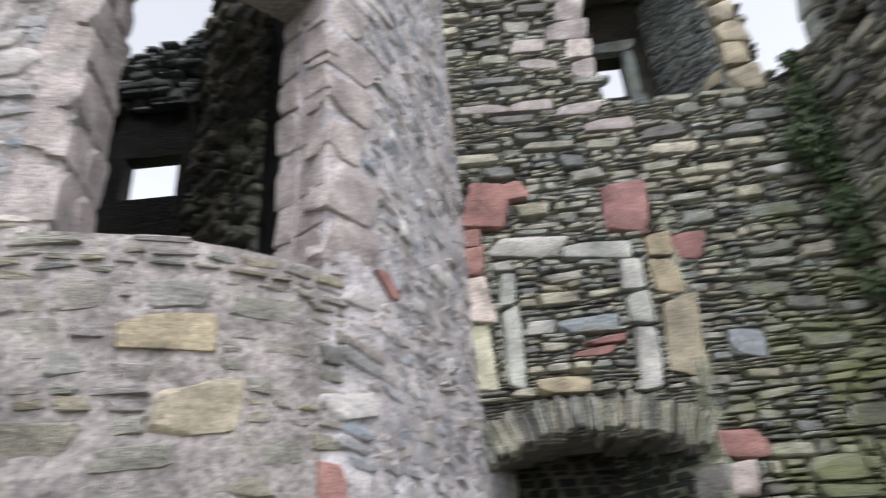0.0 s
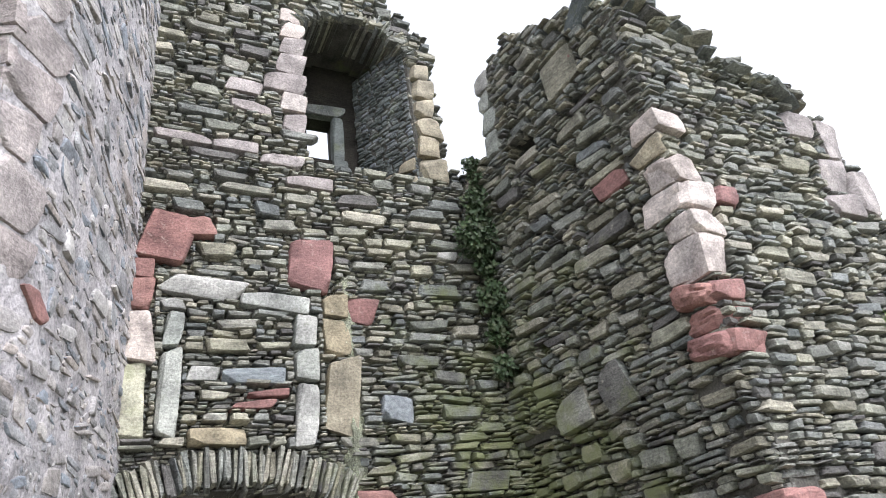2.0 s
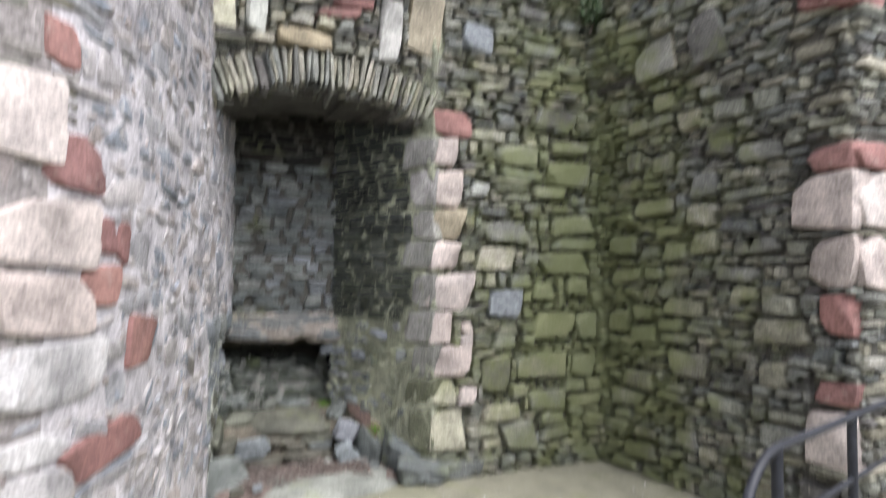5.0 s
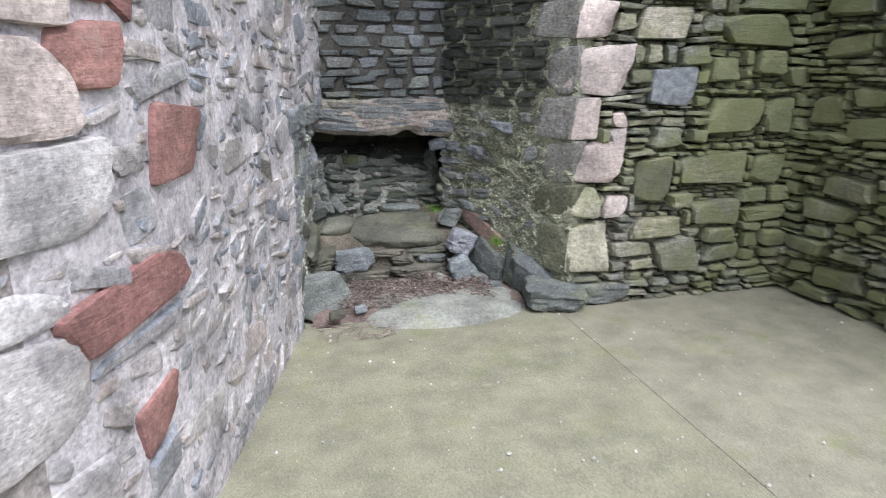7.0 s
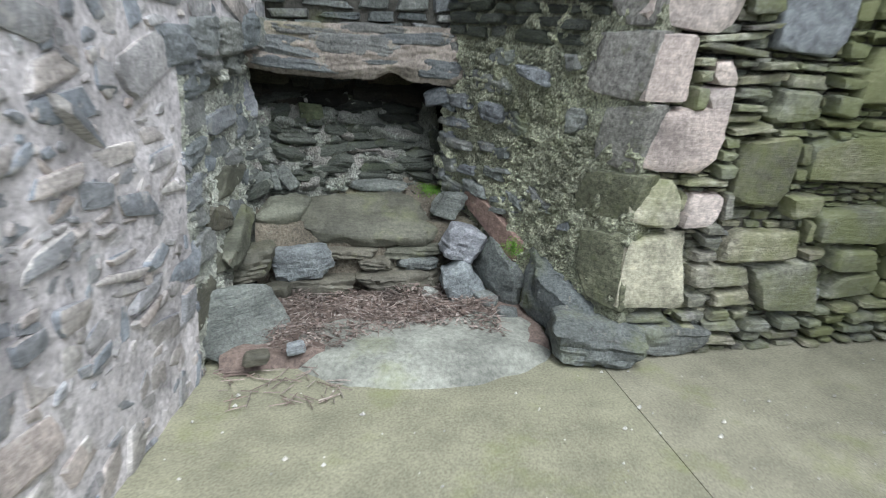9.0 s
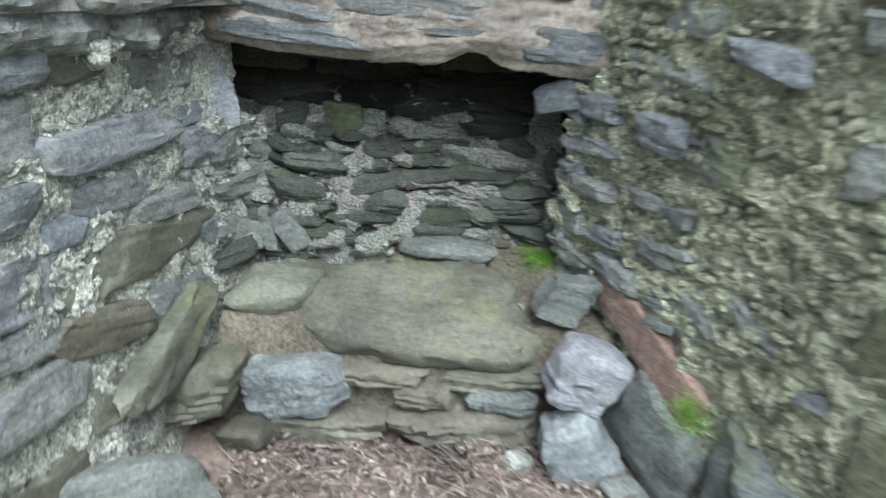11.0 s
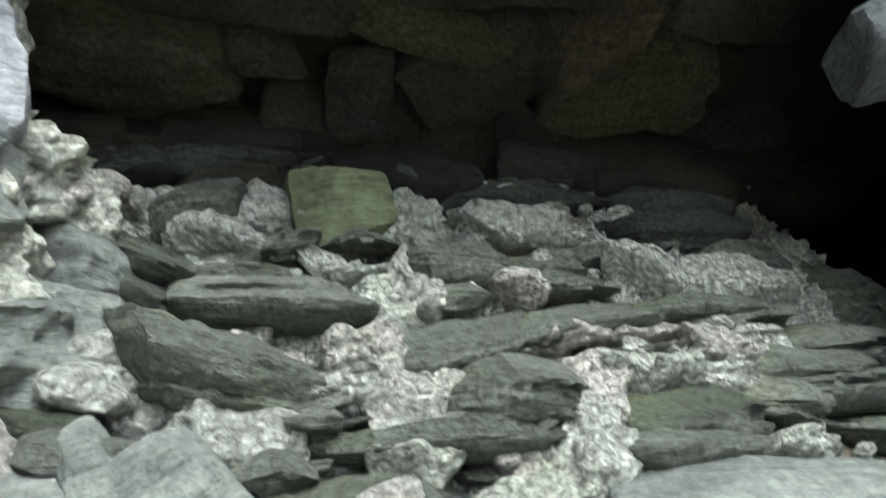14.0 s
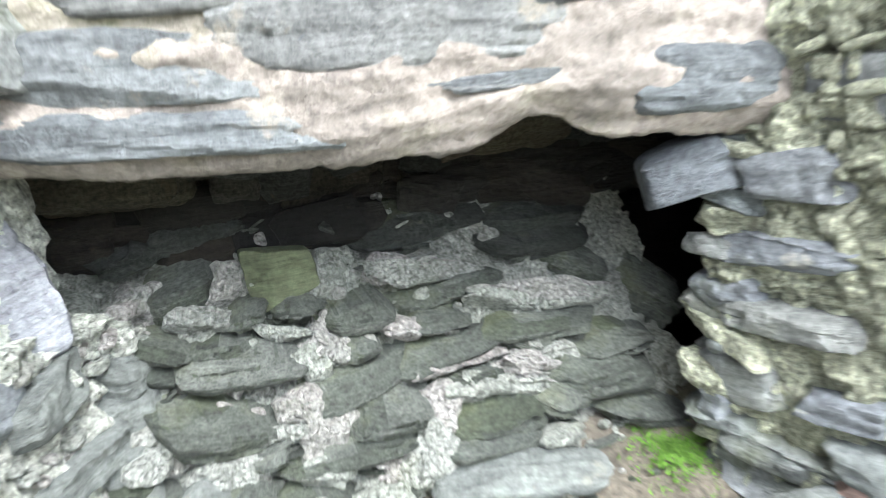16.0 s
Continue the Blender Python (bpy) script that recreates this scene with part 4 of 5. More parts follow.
set_stones(left_face, wall_left, [(arc_u(-83), 3.25, 0.16, 0.26), (arc_u(-82.5), 3.6, 0.14, 0.4), (arc_u(-83), 4.1, 0.16, 0.5)], m_jamb, left_set, "quoin", 0.16, 0.01)
r = random.Random(23)
tower_stones = large_stones(left_face, arc_u(-95), arc_u(-38), 1.9, 3.0, left_solid, left_set, 16, r, (0.18, 0.4), (0.09, 0.17), (0.0, 0.012))
tower_stones += courses(left_face, arc_u(-110), arc_u(-34), 1.75, 3.04, left_solid, left_set, SLATES, (0.04, 0.12), (0.1, 0.36), r, (0.0, 0.02), 0.009, 0.08, 0.04, 0.3, 1.0, 4)
lay(tower_stones, wall_tower, m_tower, (arc_u(-60), 2.5), 120)


def left_free(u, z):
    return left_solid(u, z) and not (u < arc_u(-34) and 1.75 < z < 3.05) and not (u > 1.3 and 0.9 < z < 1.14)


ls = courses(left_face, arc_u(-110), 2.3, 0.0, 8.2, left_free, left_set, ANGULAR, (0.06, 0.19), (0.09, 0.38), r, (-0.002, 0.015), 0.014, 0.07, 0.06, 0.3, 0.92, 9)
lay(ls, wall_left, m_left, (0.2, 1.0), 300)
pins = courses(left_face, arc_u(-90), 2.3, 0.0, 7.0, left_free, left_set, ANGULAR, (0.03, 0.06), (0.03, 0.12), r, (0.002, 0.010), 0.015, 0.05, 0.06, 0.0, 0.3, 20)
lay(pins, wall_left, m_left, (0.6, 1.0), 0)

# reveals of the tower's openings, and the dim room inside
for deg, z0, z1, name in ((-38.6, 3.05, 4.75, "window_reveal"), (-46.0, 0.0, 1.74, "door_reveal"), (-79.0, 3.05, 4.75, "window_reveal")):
    a = radians(deg)
    p = TOWER + TOWER_R * Vector((math.cos(a), math.sin(a), 0))
    q = TOWER + 1.12 * Vector((math.cos(a), math.sin(a), 0))
    at = flat(q.x, q.y, p.x, p.y) if deg > -60 else flat(p.x, p.y, q.x, q.y)
    rows = []
    z = z0 + 0.02
    while z < z1 - 0.1:
        h = r.uniform(0.18, 0.3)
        rows += [(0.28, z + h / 2, 0.2, h - 0.012), (0.08, z + h / 2, 0.18, h - 0.012)]
        z += h
    set_stones(at, wall_left, rows, m_jamb, [], name, 0.08, 0.012)
room = flat(-3.6, 4.5, -0.6, 4.5)


def room_solid(u, z):
    x = u - 3.6
    if -2.57 < x < -2.08 and 4.73 < z < 5.13:
        return False
    return z < 6.25 + 0.35 * max(0, x + 2.6) + 0.12 * noise.noise((x * 5, z * 5, 1))


# Stair room walls near black: the room's dimness is put into their colour.
wall_room = wall_body("wall_stair_room", room, steps(0, 3.0, 60), steps(0, 8, 160), 0.15, room_solid, m_nearblack, "dark inner wall of the roofless stair room")
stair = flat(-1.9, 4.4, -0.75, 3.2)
wall_stair = wall_body("wall_stair_side", stair, steps(0, 1.4, 20), steps(0, 7.2, 60), 0.3, lambda u, z: z < 6.9 - 0.5 * u, m_nearblack, "broken inner stair wall of stacked slates")
lay(courses(stair, 0, 1.2, 3.0, 6.9, lambda u, z: z < 6.7 - 0.5 * u, [], SLATES, (0.05, 0.12), (0.12, 0.4), r, (0.0, 0.09), 0.01, 0.14), wall_stair, m_far, (0.5, 4), 150)
lay(courses(room, 0.4, 3.0, 5.6, 7.4, room_solid, [], SLATES, (0.05, 0.1), (0.12, 0.4), r, (0.0, 0.1), 0.01, 0.14), wall_room, m_hearth, (1.5, 6.2), 100)
# Tower core in the same near black, standing in for the dimness inside.
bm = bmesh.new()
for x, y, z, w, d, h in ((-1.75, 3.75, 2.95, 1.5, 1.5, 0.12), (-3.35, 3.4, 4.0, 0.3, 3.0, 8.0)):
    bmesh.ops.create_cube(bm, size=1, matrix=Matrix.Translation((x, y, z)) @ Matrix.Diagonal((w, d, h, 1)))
tower_core = part("wall_tower_core", bm, m_nearblack)
tagged(tower_core, "dark stone core inside the stair tower", "wall", kind="structure")

# ---- fireplace ----
back = flat(0.0, 5.45, 1.0, 5.45)


def lintel_z(u):
    return 0.93 + 0.025 * noise.noise((u * 5, 1.0, 0)) + 0.012 * noise.noise((u * 17, 2.0, 0)) - 0.03 * (u - 0.7)


wall_back = wall_body("wall_hearth_back", back, steps(0.1, 1.5, 56), steps(0.0, 4.2, 168), 0.1, lambda u, z: not (0.22 < u < 1.44 and 0.2 < z < lintel_z(u) + 0.06) or (u > 1.2 and z > 0.1), m_bed, "coursed slate fireback above a low recess")
wall_back_set = []
r = random.Random(31)
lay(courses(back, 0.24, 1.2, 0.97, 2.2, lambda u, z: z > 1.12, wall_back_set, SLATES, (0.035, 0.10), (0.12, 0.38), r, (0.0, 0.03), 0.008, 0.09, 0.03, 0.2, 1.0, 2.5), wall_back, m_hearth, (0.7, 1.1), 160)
# Near-black slates from 2.2 m up.
lay(courses(back, 0.24, 1.2, 2.2, 4.0, lambda u, z: True, wall_back_set, SLATES, (0.035, 0.10), (0.12, 0.38), r, (0.0, 0.03), 0.008, 0.09, 0.03, 0.2, 1.0, 2.5), wall_back, m_nearblack, (0.7, 1.1), 0)
cheek = flat(1.13, 5.46, 1.62, 4.57)
wall_cheek = wall_body("wall_hearth_cheek", cheek, steps(0, 1.02, 80), steps(0, 4.2, 330), 0.12, lambda u, z: True, m_cheek, "mossy mortared cheek of the fireplace", front=0.0, relief=0.024, coarse=19.0)
cheek_set = []
set_stones(cheek, wall_cheek, [(0.89, 2.30, 0.28, 0.20), (0.92, 2.04, 0.22, 0.26), (0.93, 1.79, 0.2, 0.20), (0.87, 1.57, 0.32, 0.19), (0.93, 1.31, 0.2, 0.25), (0.89, 1.06, 0.28, 0.22), (0.93, 0.82, 0.2, 0.22)], m_cheekstone, cheek_set, "jamb_stone", 0.1, 0.02)
set_stones(cheek, wall_cheek, [(0.9, 0.60, 0.26, 0.19), (0.92, 0.34, 0.22, 0.28)], m_cheekmoss, cheek_set, "jamb_stone", 0.1, 0.02)
set_stones(cheek, wall_cheek, [(0.34, 0.36, 0.40, 0.10, -30)], m_rust, cheek_set, "block", 0.08, 0.015)
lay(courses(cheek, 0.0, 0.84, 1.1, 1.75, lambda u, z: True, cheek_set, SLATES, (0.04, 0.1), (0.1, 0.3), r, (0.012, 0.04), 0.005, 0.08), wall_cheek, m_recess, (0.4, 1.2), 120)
# Darker slates on the cheek from 1.75 m up.
lay(courses(cheek, 0.0, 0.84, 1.75, 4.0, lambda u, z: True, cheek_set, SLATES, (0.04, 0.1), (0.1, 0.3), r, (0.012, 0.04), 0.006, 0.08), wall_cheek, m_darkslate, (0.4, 1.2), 0)
CHEEK = [
    (0.245, 0.935, 0.32, 0.08, 1), (0.09, 0.845, 0.14, 0.07, 6), (0.292, 0.819, 0.14, 0.08, 3), (0.43, 0.797, 0.15, 0.095, -8), (0.086, 0.742, 0.18, 0.048, 4), (0.091, 0.654, 0.18, 0.045, 4), (0.283, 0.671, 0.14, 0.045, 5),
    (0.03, 0.554, 0.12, 0.07, 5), (0.167, 0.553, 0.12, 0.043, 4), (0.315, 0.567, 0.13, 0.05, -3), (0.09, 0.46, 0.18, 0.06, -2), (0.224, 0.479, 0.14, 0.053, -6), (0.453, 0.477, 0.13, 0.06, -8), (0.08, 0.40, 0.16, 0.05, -8),
    (0.506, 0.989, 0.17, 0.058, -5), (0.58, 0.52, 0.16, 0.05, -21), (0.72, 0.85, 0.10, 0.095, 10), (0.69, 1.05, 0.07, 0.06, 6), (0.325, 1.04, 0.16, 0.07, 0),
]
for k, (u, z, w, h, tilt) in enumerate(CHEEK):
    rock("stone", cheek, u, z, w, h, 0.10, 0.012 + 0.010 * (k % 3), m_hearth, wall_cheek, tilt=tilt - 4, seed=5.0 + 3.1 * k, rough=0.07, layered=0.05, power=5, cuts=(26, 14, 7), chops=13)
lay(courses(cheek, 0.3, 0.80, 0.05, 0.9, lambda u, z: True, cheek_set, SLATES, (0.04, 0.08), (0.08, 0.18), r, (0.008, 0.02), 0.03, 0.06, 0.06, 0.2, 0.18, 9, -0.12), wall_cheek, m_hearth, (0.4, 0.6), 120)
# Added boxes behind the stones keep light out of the flue and recess.
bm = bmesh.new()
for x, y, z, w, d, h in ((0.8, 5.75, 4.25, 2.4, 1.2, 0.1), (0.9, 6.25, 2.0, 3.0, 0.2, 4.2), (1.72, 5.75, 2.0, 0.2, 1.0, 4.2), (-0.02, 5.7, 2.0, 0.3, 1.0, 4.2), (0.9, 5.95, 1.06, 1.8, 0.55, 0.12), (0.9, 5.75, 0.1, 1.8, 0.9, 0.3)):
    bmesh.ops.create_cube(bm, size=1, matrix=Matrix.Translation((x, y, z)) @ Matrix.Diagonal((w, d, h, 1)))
core = part("wall_chimney_core", bm, m_nearblack)
tagged(core, "plain added boxes keeping light out of the chimney and recess", "wall", kind="structure")

# ---- the recess: slates bedded in lumpy lime mortar ----
recess = sloped((0.0, 5.064, 0.0), (1, 0.164, 0), (0, 0.692, 1))
RS = math.hypot(1, 0.164)
RZ = math.hypot(1, 0.692)


def rec(x, z):
    """u and height along the recess's sloping back for a place x, z."""
    return x * RS, (z / 1.0) * RZ


wall_recess = wall_body("wall_recess", recess, steps(0.15, 1.5, 300), steps(0.2, 1.35, 250), 0.15, lambda u, z: u < 1.17 + 0.03 * noise.noise((z * 9, 4, 0)) and z < 0.965 + 0.03 * noise.noise((u * 9, 1, 0)), m_recess_body, "lumpy lime mortar back of the low recess", front=-0.016, relief=0.030, coarse=15.0)


def ledge(u, z):
    """The same places, with upright axes for stones that lie level."""
    p, t, up, n = recess(u, z)
    return p, t, Vector((0, 0, 1)), Vector((t.y, -t.x, 0))


# SHADED_SLATES: upper row under the roof, its shade painted into the slate colour.
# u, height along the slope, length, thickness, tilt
SHADED_SLATES = [
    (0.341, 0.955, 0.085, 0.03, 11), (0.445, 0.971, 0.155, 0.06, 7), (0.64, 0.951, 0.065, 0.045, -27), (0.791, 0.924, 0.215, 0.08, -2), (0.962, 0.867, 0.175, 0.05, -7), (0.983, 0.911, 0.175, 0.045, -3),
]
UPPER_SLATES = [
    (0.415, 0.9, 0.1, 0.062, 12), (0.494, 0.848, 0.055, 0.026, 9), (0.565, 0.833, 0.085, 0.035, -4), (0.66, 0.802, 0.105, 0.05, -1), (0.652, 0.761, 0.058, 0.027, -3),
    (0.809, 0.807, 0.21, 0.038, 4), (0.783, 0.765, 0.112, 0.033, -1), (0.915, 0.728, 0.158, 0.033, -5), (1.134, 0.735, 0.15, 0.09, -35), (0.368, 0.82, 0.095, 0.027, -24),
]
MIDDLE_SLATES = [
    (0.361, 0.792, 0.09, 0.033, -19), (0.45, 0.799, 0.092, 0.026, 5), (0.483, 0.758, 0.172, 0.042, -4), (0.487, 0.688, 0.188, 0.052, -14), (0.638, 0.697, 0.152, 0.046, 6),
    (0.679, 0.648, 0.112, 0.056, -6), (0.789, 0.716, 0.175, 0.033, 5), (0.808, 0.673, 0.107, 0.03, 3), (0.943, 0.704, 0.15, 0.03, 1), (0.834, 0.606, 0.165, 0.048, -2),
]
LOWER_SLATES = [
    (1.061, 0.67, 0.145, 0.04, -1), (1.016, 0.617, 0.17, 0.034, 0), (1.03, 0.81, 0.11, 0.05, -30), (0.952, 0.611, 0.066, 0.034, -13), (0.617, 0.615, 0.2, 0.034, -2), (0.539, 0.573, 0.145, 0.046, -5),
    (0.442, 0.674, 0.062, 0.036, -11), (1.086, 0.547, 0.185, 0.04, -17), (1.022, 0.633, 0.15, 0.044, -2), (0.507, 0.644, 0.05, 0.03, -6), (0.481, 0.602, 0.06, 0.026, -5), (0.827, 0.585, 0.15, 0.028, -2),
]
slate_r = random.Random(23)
for rows, mat in ((SHADED_SLATES, m_darkslate), (UPPER_SLATES, m_recess), (MIDDLE_SLATES, m_recess), (LOWER_SLATES, m_recess)):
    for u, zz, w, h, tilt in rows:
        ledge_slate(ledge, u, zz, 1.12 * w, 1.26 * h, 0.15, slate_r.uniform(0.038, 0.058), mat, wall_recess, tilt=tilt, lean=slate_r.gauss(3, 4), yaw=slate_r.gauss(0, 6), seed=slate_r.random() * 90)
green = rock("green_slate", ledge, 0.551, 0.893, 0.104, 0.086, 0.09, 0.038, m_green, wall_recess, tilt=1, lean=-6, seed=9.0, rough=0.03, layered=0.04, power=12, cuts=(24, 20, 8), chops=4)
green["label"] = "squarish slate coated in green algae"
for u, zz, w, h, tilt in ((0.436, 0.585, 0.062, 0.115, 30), (0.378, 0.588, 0.04, 0.115, 14)):
    rock("upright_slate", ledge, u, zz, w, h, 0.10, 0.05, m_floorslab, wall_recess, tilt=tilt, lean=-10, seed=slate_r.random() * 90, rough=0.035, layered=0.02, power=7)
UPPER_LUMPS = [
    (0.354, 0.889, 0.05, 0.052), (0.436, 0.842, 0.09, 0.04), (0.473, 0.889, 0.048, 0.042), (0.548, 0.795, 0.068, 0.024), (0.604, 0.782, 0.047, 0.062), (0.585, 0.738, 0.038, 0.042), (0.637, 0.875, 0.064, 0.056),
    (0.697, 0.864, 0.044, 0.034), (0.761, 0.857, 0.138, 0.04), (0.645, 0.741, 0.06, 0.026), (0.725, 0.765, 0.046, 0.034), (0.939, 0.765, 0.155, 0.034), (0.916, 0.666, 0.10, 0.036), (0.551, 0.686, 0.036, 0.045),
    (0.962, 0.672, 0.058, 0.036), (0.785, 0.700, 0.145, 0.018),
]
LOWER_LUMPS = [
    (0.451, 0.626, 0.074, 0.048), (0.393, 0.653, 0.04, 0.03), (0.516, 0.657, 0.09, 0.024), (0.595, 0.647, 0.078, 0.058), (0.733, 0.576, 0.054, 0.07), (0.751, 0.632, 0.058, 0.062), (0.844, 0.641, 0.142, 0.038),
    (0.528, 0.541, 0.075, 0.03), (0.641, 0.526, 0.06, 0.04), (0.583, 0.588, 0.06, 0.025), (0.678, 0.57, 0.065, 0.046), (0.815, 0.560, 0.07, 0.028), (0.922, 0.55, 0.07, 0.036), (0.928, 0.673, 0.066, 0.05), (0.557, 0.702, 0.034, 0.034),
]
for u, zz, w, h in UPPER_LUMPS + LOWER_LUMPS:
    rock("mortar_lump", ledge, u, zz, w * 1.25, h * 1.25, 0.09, slate_r.uniform(0.016, 0.030), m_lime, wall_recess, tilt=slate_r.gauss(-3, 10), lean=slate_r.uniform(-40, -12), yaw=slate_r.gauss(0, 10), seed=slate_r.random() * 90, rough=0.3, layered=0.10, power=4.5, cuts=(34, 26, 12), chops=14)
# crumbs and flakes that fill the joints
fill = random.Random(61)
for k in range(260):
    u, zz = rec(fill.uniform(0.30, 1.0), fill.uniform(0.42, 0.82))
    q = fill.uniform(0.008, 0.022)
    if fill.random() < 0.5:
        rock("flake", recess, u, zz, q * 3, q * 0.5, 0.03, fill.uniform(-0.005, 0.022), m_recess, wall_recess, tilt=fill.gauss(0, 14), lean=20, seed=k * 1.1, rough=0.1, power=8, cuts=(8, 4, 3), chops=8)
    else:
        rock("crumb", recess, u, zz, q * 1.4, q, 0.02, fill.uniform(-0.005, 0.02), m_lime, wall_recess, tilt=fill.gauss(0, 20), seed=k * 1.1, rough=0.25, layered=0.0, power=2.6, cuts=(8, 6, 5), chops=7)

# Top rows near black: the shade below the roof is painted into the slates.
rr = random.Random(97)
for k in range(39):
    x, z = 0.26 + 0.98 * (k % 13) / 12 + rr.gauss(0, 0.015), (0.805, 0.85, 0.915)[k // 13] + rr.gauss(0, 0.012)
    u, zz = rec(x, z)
    rock("slate", recess, u, zz, rr.uniform(0.09, 0.16), rr.uniform(0.06, 0.09), 0.1, rr.uniform(0.01, 0.04), m_nearblack, wall_recess, tilt=rr.gauss(0, 9), lean=rr.uniform(0, 20), rough=0.08, layered=0.06, power=10)
for k in range(20):
    z = 0.38 + 0.027 * k
    rock("edge_stone", cheek, rr.uniform(-0.02, 0.03), z, rr.uniform(0.05, 0.13), rr.uniform(0.025, 0.05), 0.10, rr.uniform(0.0, 0.03), m_hearth if k % 3 else m_cheek, wall_cheek, tilt=rr.gauss(-4, 8), lean=rr.gauss(0, 8), yaw=rr.gauss(0, 10), seed=90.0 + 1.9 * k, rough=0.12, layered=0.05, power=5, cuts=(16, 10, 7), chops=12)
lay(courses(cheek, -0.01, 0.80, 0.2, 1.12, lambda u, z: True, cheek_set, ROUNDS, (0.012, 0.034), (0.014, 0.055), random.Random(77), (-0.006, 0.016), 0.002, 0.03, 0.03, 0.0, 0.6, 25), wall_cheek, m_cheek, (0.4, 0.6), 0)

bm = bmesh.new()
vs = [[bm.verts.new((0.30 + 1.1 * i / 90, 5.22 + 0.44 * j / 36, (0.05 if j == 0 else 0.40 if j > 2 else 0.36 + 0.01 * j) + 0.42 * (0.44 * j / 36 - 0.233) + 0.016 * noise.noise((i * 0.16, j * 0.16, 4)) + 0.006 * noise.noise((i * 0.6, j * 0.6, 2)))) for j in range(37)] for i in range(91)]
for i in range(90):
    for j in range(36):
        bm.faces.new((vs[i][j], vs[i + 1][j], vs[i + 1][j + 1], vs[i][j + 1])).smooth = True
tagged(part("recess_floor", bm, m_earth), "damp brown earth floor of the recess", "soil", kind="stuff")
crumbs = random.Random(5)
for k in range(40):
    x, y = crumbs.uniform(0.4, 1.2), crumbs.uniform(5.3, 5.5)
    q = crumbs.uniform(0.008, 0.026)
    ob = part("crumb", rock_mesh("crumb", (q * 1.5, q, q), k * 1.3, power=3, rough=0.15, cuts=(6, 5, 4), chops=6), m_lime if crumbs.random() < 0.6 else m_recess, wall_recess)
    ob.location = (x, y, 0.392 + 0.42 * (y - 5.453) + 0.006)

for u, zz, w, h, tilt, m in ((0.297, 0.838, 0.085, 0.075, -6, m_floorslab), (0.322, 0.756, 0.11, 0.055, -10, m_floorslab), (0.315, 0.699, 0.09, 0.05, -7, m_floorslab), (0.352, 0.641, 0.075, 0.03, -12, m_recess), (0.325, 0.662, 0.06, 0.03, -8, m_recess), (0.31, 0.60, 0.12, 0.05, 12, m_floorslab), (0.30, 0.53, 0.12, 0.06, 20, m_recess)):
    rock("rounded_stone", ledge, u, zz, w, h, 0.14, 0.06, m, wall_recess, tilt=tilt, yaw=14, rough=0.06, layered=0.05, power=6, cuts=(26, 18, 8), chops=11)
for u, zz, w, h in ((0.27, 0.80, 0.09, 0.045), (0.355, 0.727, 0.08, 0.045), (0.28, 0.73, 0.09, 0.05), (0.36, 0.69, 0.06, 0.04), (0.29, 0.645, 0.09, 0.05), (0.345, 0.615, 0.07, 0.03), (0.27, 0.89, 0.06, 0.06), (0.33, 0.565, 0.08, 0.05)):
    rock("mortar_lump", ledge, u, zz, w, h, 0.12, 0.055, m_lime, wall_recess, tilt=rr.gauss(0, 10), rough=0.2, layered=0.02, power=3.4, cuts=(24, 18, 9), chops=9)

# its dark roof of overlapping slabs
roof = sloped((0.0, 5.83, 0.80), (1, 0.1, 0), (0, -0.86, 0.42))
roof_body = wall_body("wall_recess_roof", roof, steps(0.1, 1.5, 28), steps(0.0, 0.42, 8), 0.12, lambda u, z: True, m_nearblack, "dark soffit of the low recess", front=-0.03)
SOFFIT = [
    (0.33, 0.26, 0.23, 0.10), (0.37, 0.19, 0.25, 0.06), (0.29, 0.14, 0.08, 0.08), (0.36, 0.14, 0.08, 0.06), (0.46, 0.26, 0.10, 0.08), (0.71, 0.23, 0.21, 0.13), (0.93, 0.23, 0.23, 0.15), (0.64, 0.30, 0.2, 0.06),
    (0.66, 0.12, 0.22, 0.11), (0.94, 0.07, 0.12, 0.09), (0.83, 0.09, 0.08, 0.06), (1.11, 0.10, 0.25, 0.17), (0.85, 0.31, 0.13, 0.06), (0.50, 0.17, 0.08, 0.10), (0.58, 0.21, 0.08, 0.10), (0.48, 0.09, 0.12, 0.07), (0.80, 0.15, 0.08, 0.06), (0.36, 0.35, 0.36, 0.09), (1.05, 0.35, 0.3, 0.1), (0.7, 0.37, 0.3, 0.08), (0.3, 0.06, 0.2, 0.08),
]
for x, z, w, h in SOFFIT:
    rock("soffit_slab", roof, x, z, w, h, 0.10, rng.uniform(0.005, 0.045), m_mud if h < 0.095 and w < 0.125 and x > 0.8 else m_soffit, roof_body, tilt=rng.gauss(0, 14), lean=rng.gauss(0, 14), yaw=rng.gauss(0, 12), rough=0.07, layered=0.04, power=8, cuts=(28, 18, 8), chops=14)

root = bpy.data.curves.new("root", "CURVE")
root.dimensions, root.bevel_depth = "3D", 0.0012
sp = root.splines.new("POLY")
sp.points.add(5)
for q, p in zip(sp.points, ((0.50, 5.72, 0.875), (0.53, 5.70, 0.862), (0.56, 5.69, 0.866), (0.585, 5.68, 0.88), (0.60, 5.67, 0.895), (0.61, 5.67, 0.91))):
    q.co = (*p, 1)
root.materials.append(m_litter)
dry = new("root", root)
dry.parent = roof_body

# the ragged lintel over the recess: slates buried in cream mortar
def lip(u):
    return 0.910 + 0.07 * math.exp(-(u - 0.2) / 0.17) - 0.1 * max(0, u - 0.95) + 0.034 * math.exp(-((u - 0.875) / 0.05) ** 2) + 0.008 * noise.noise((u * 16, 0, 0)) + 0.004 * noise.noise((u * 60, 3, 0))


verts, faces = [], []
LU, LV = 230, 64
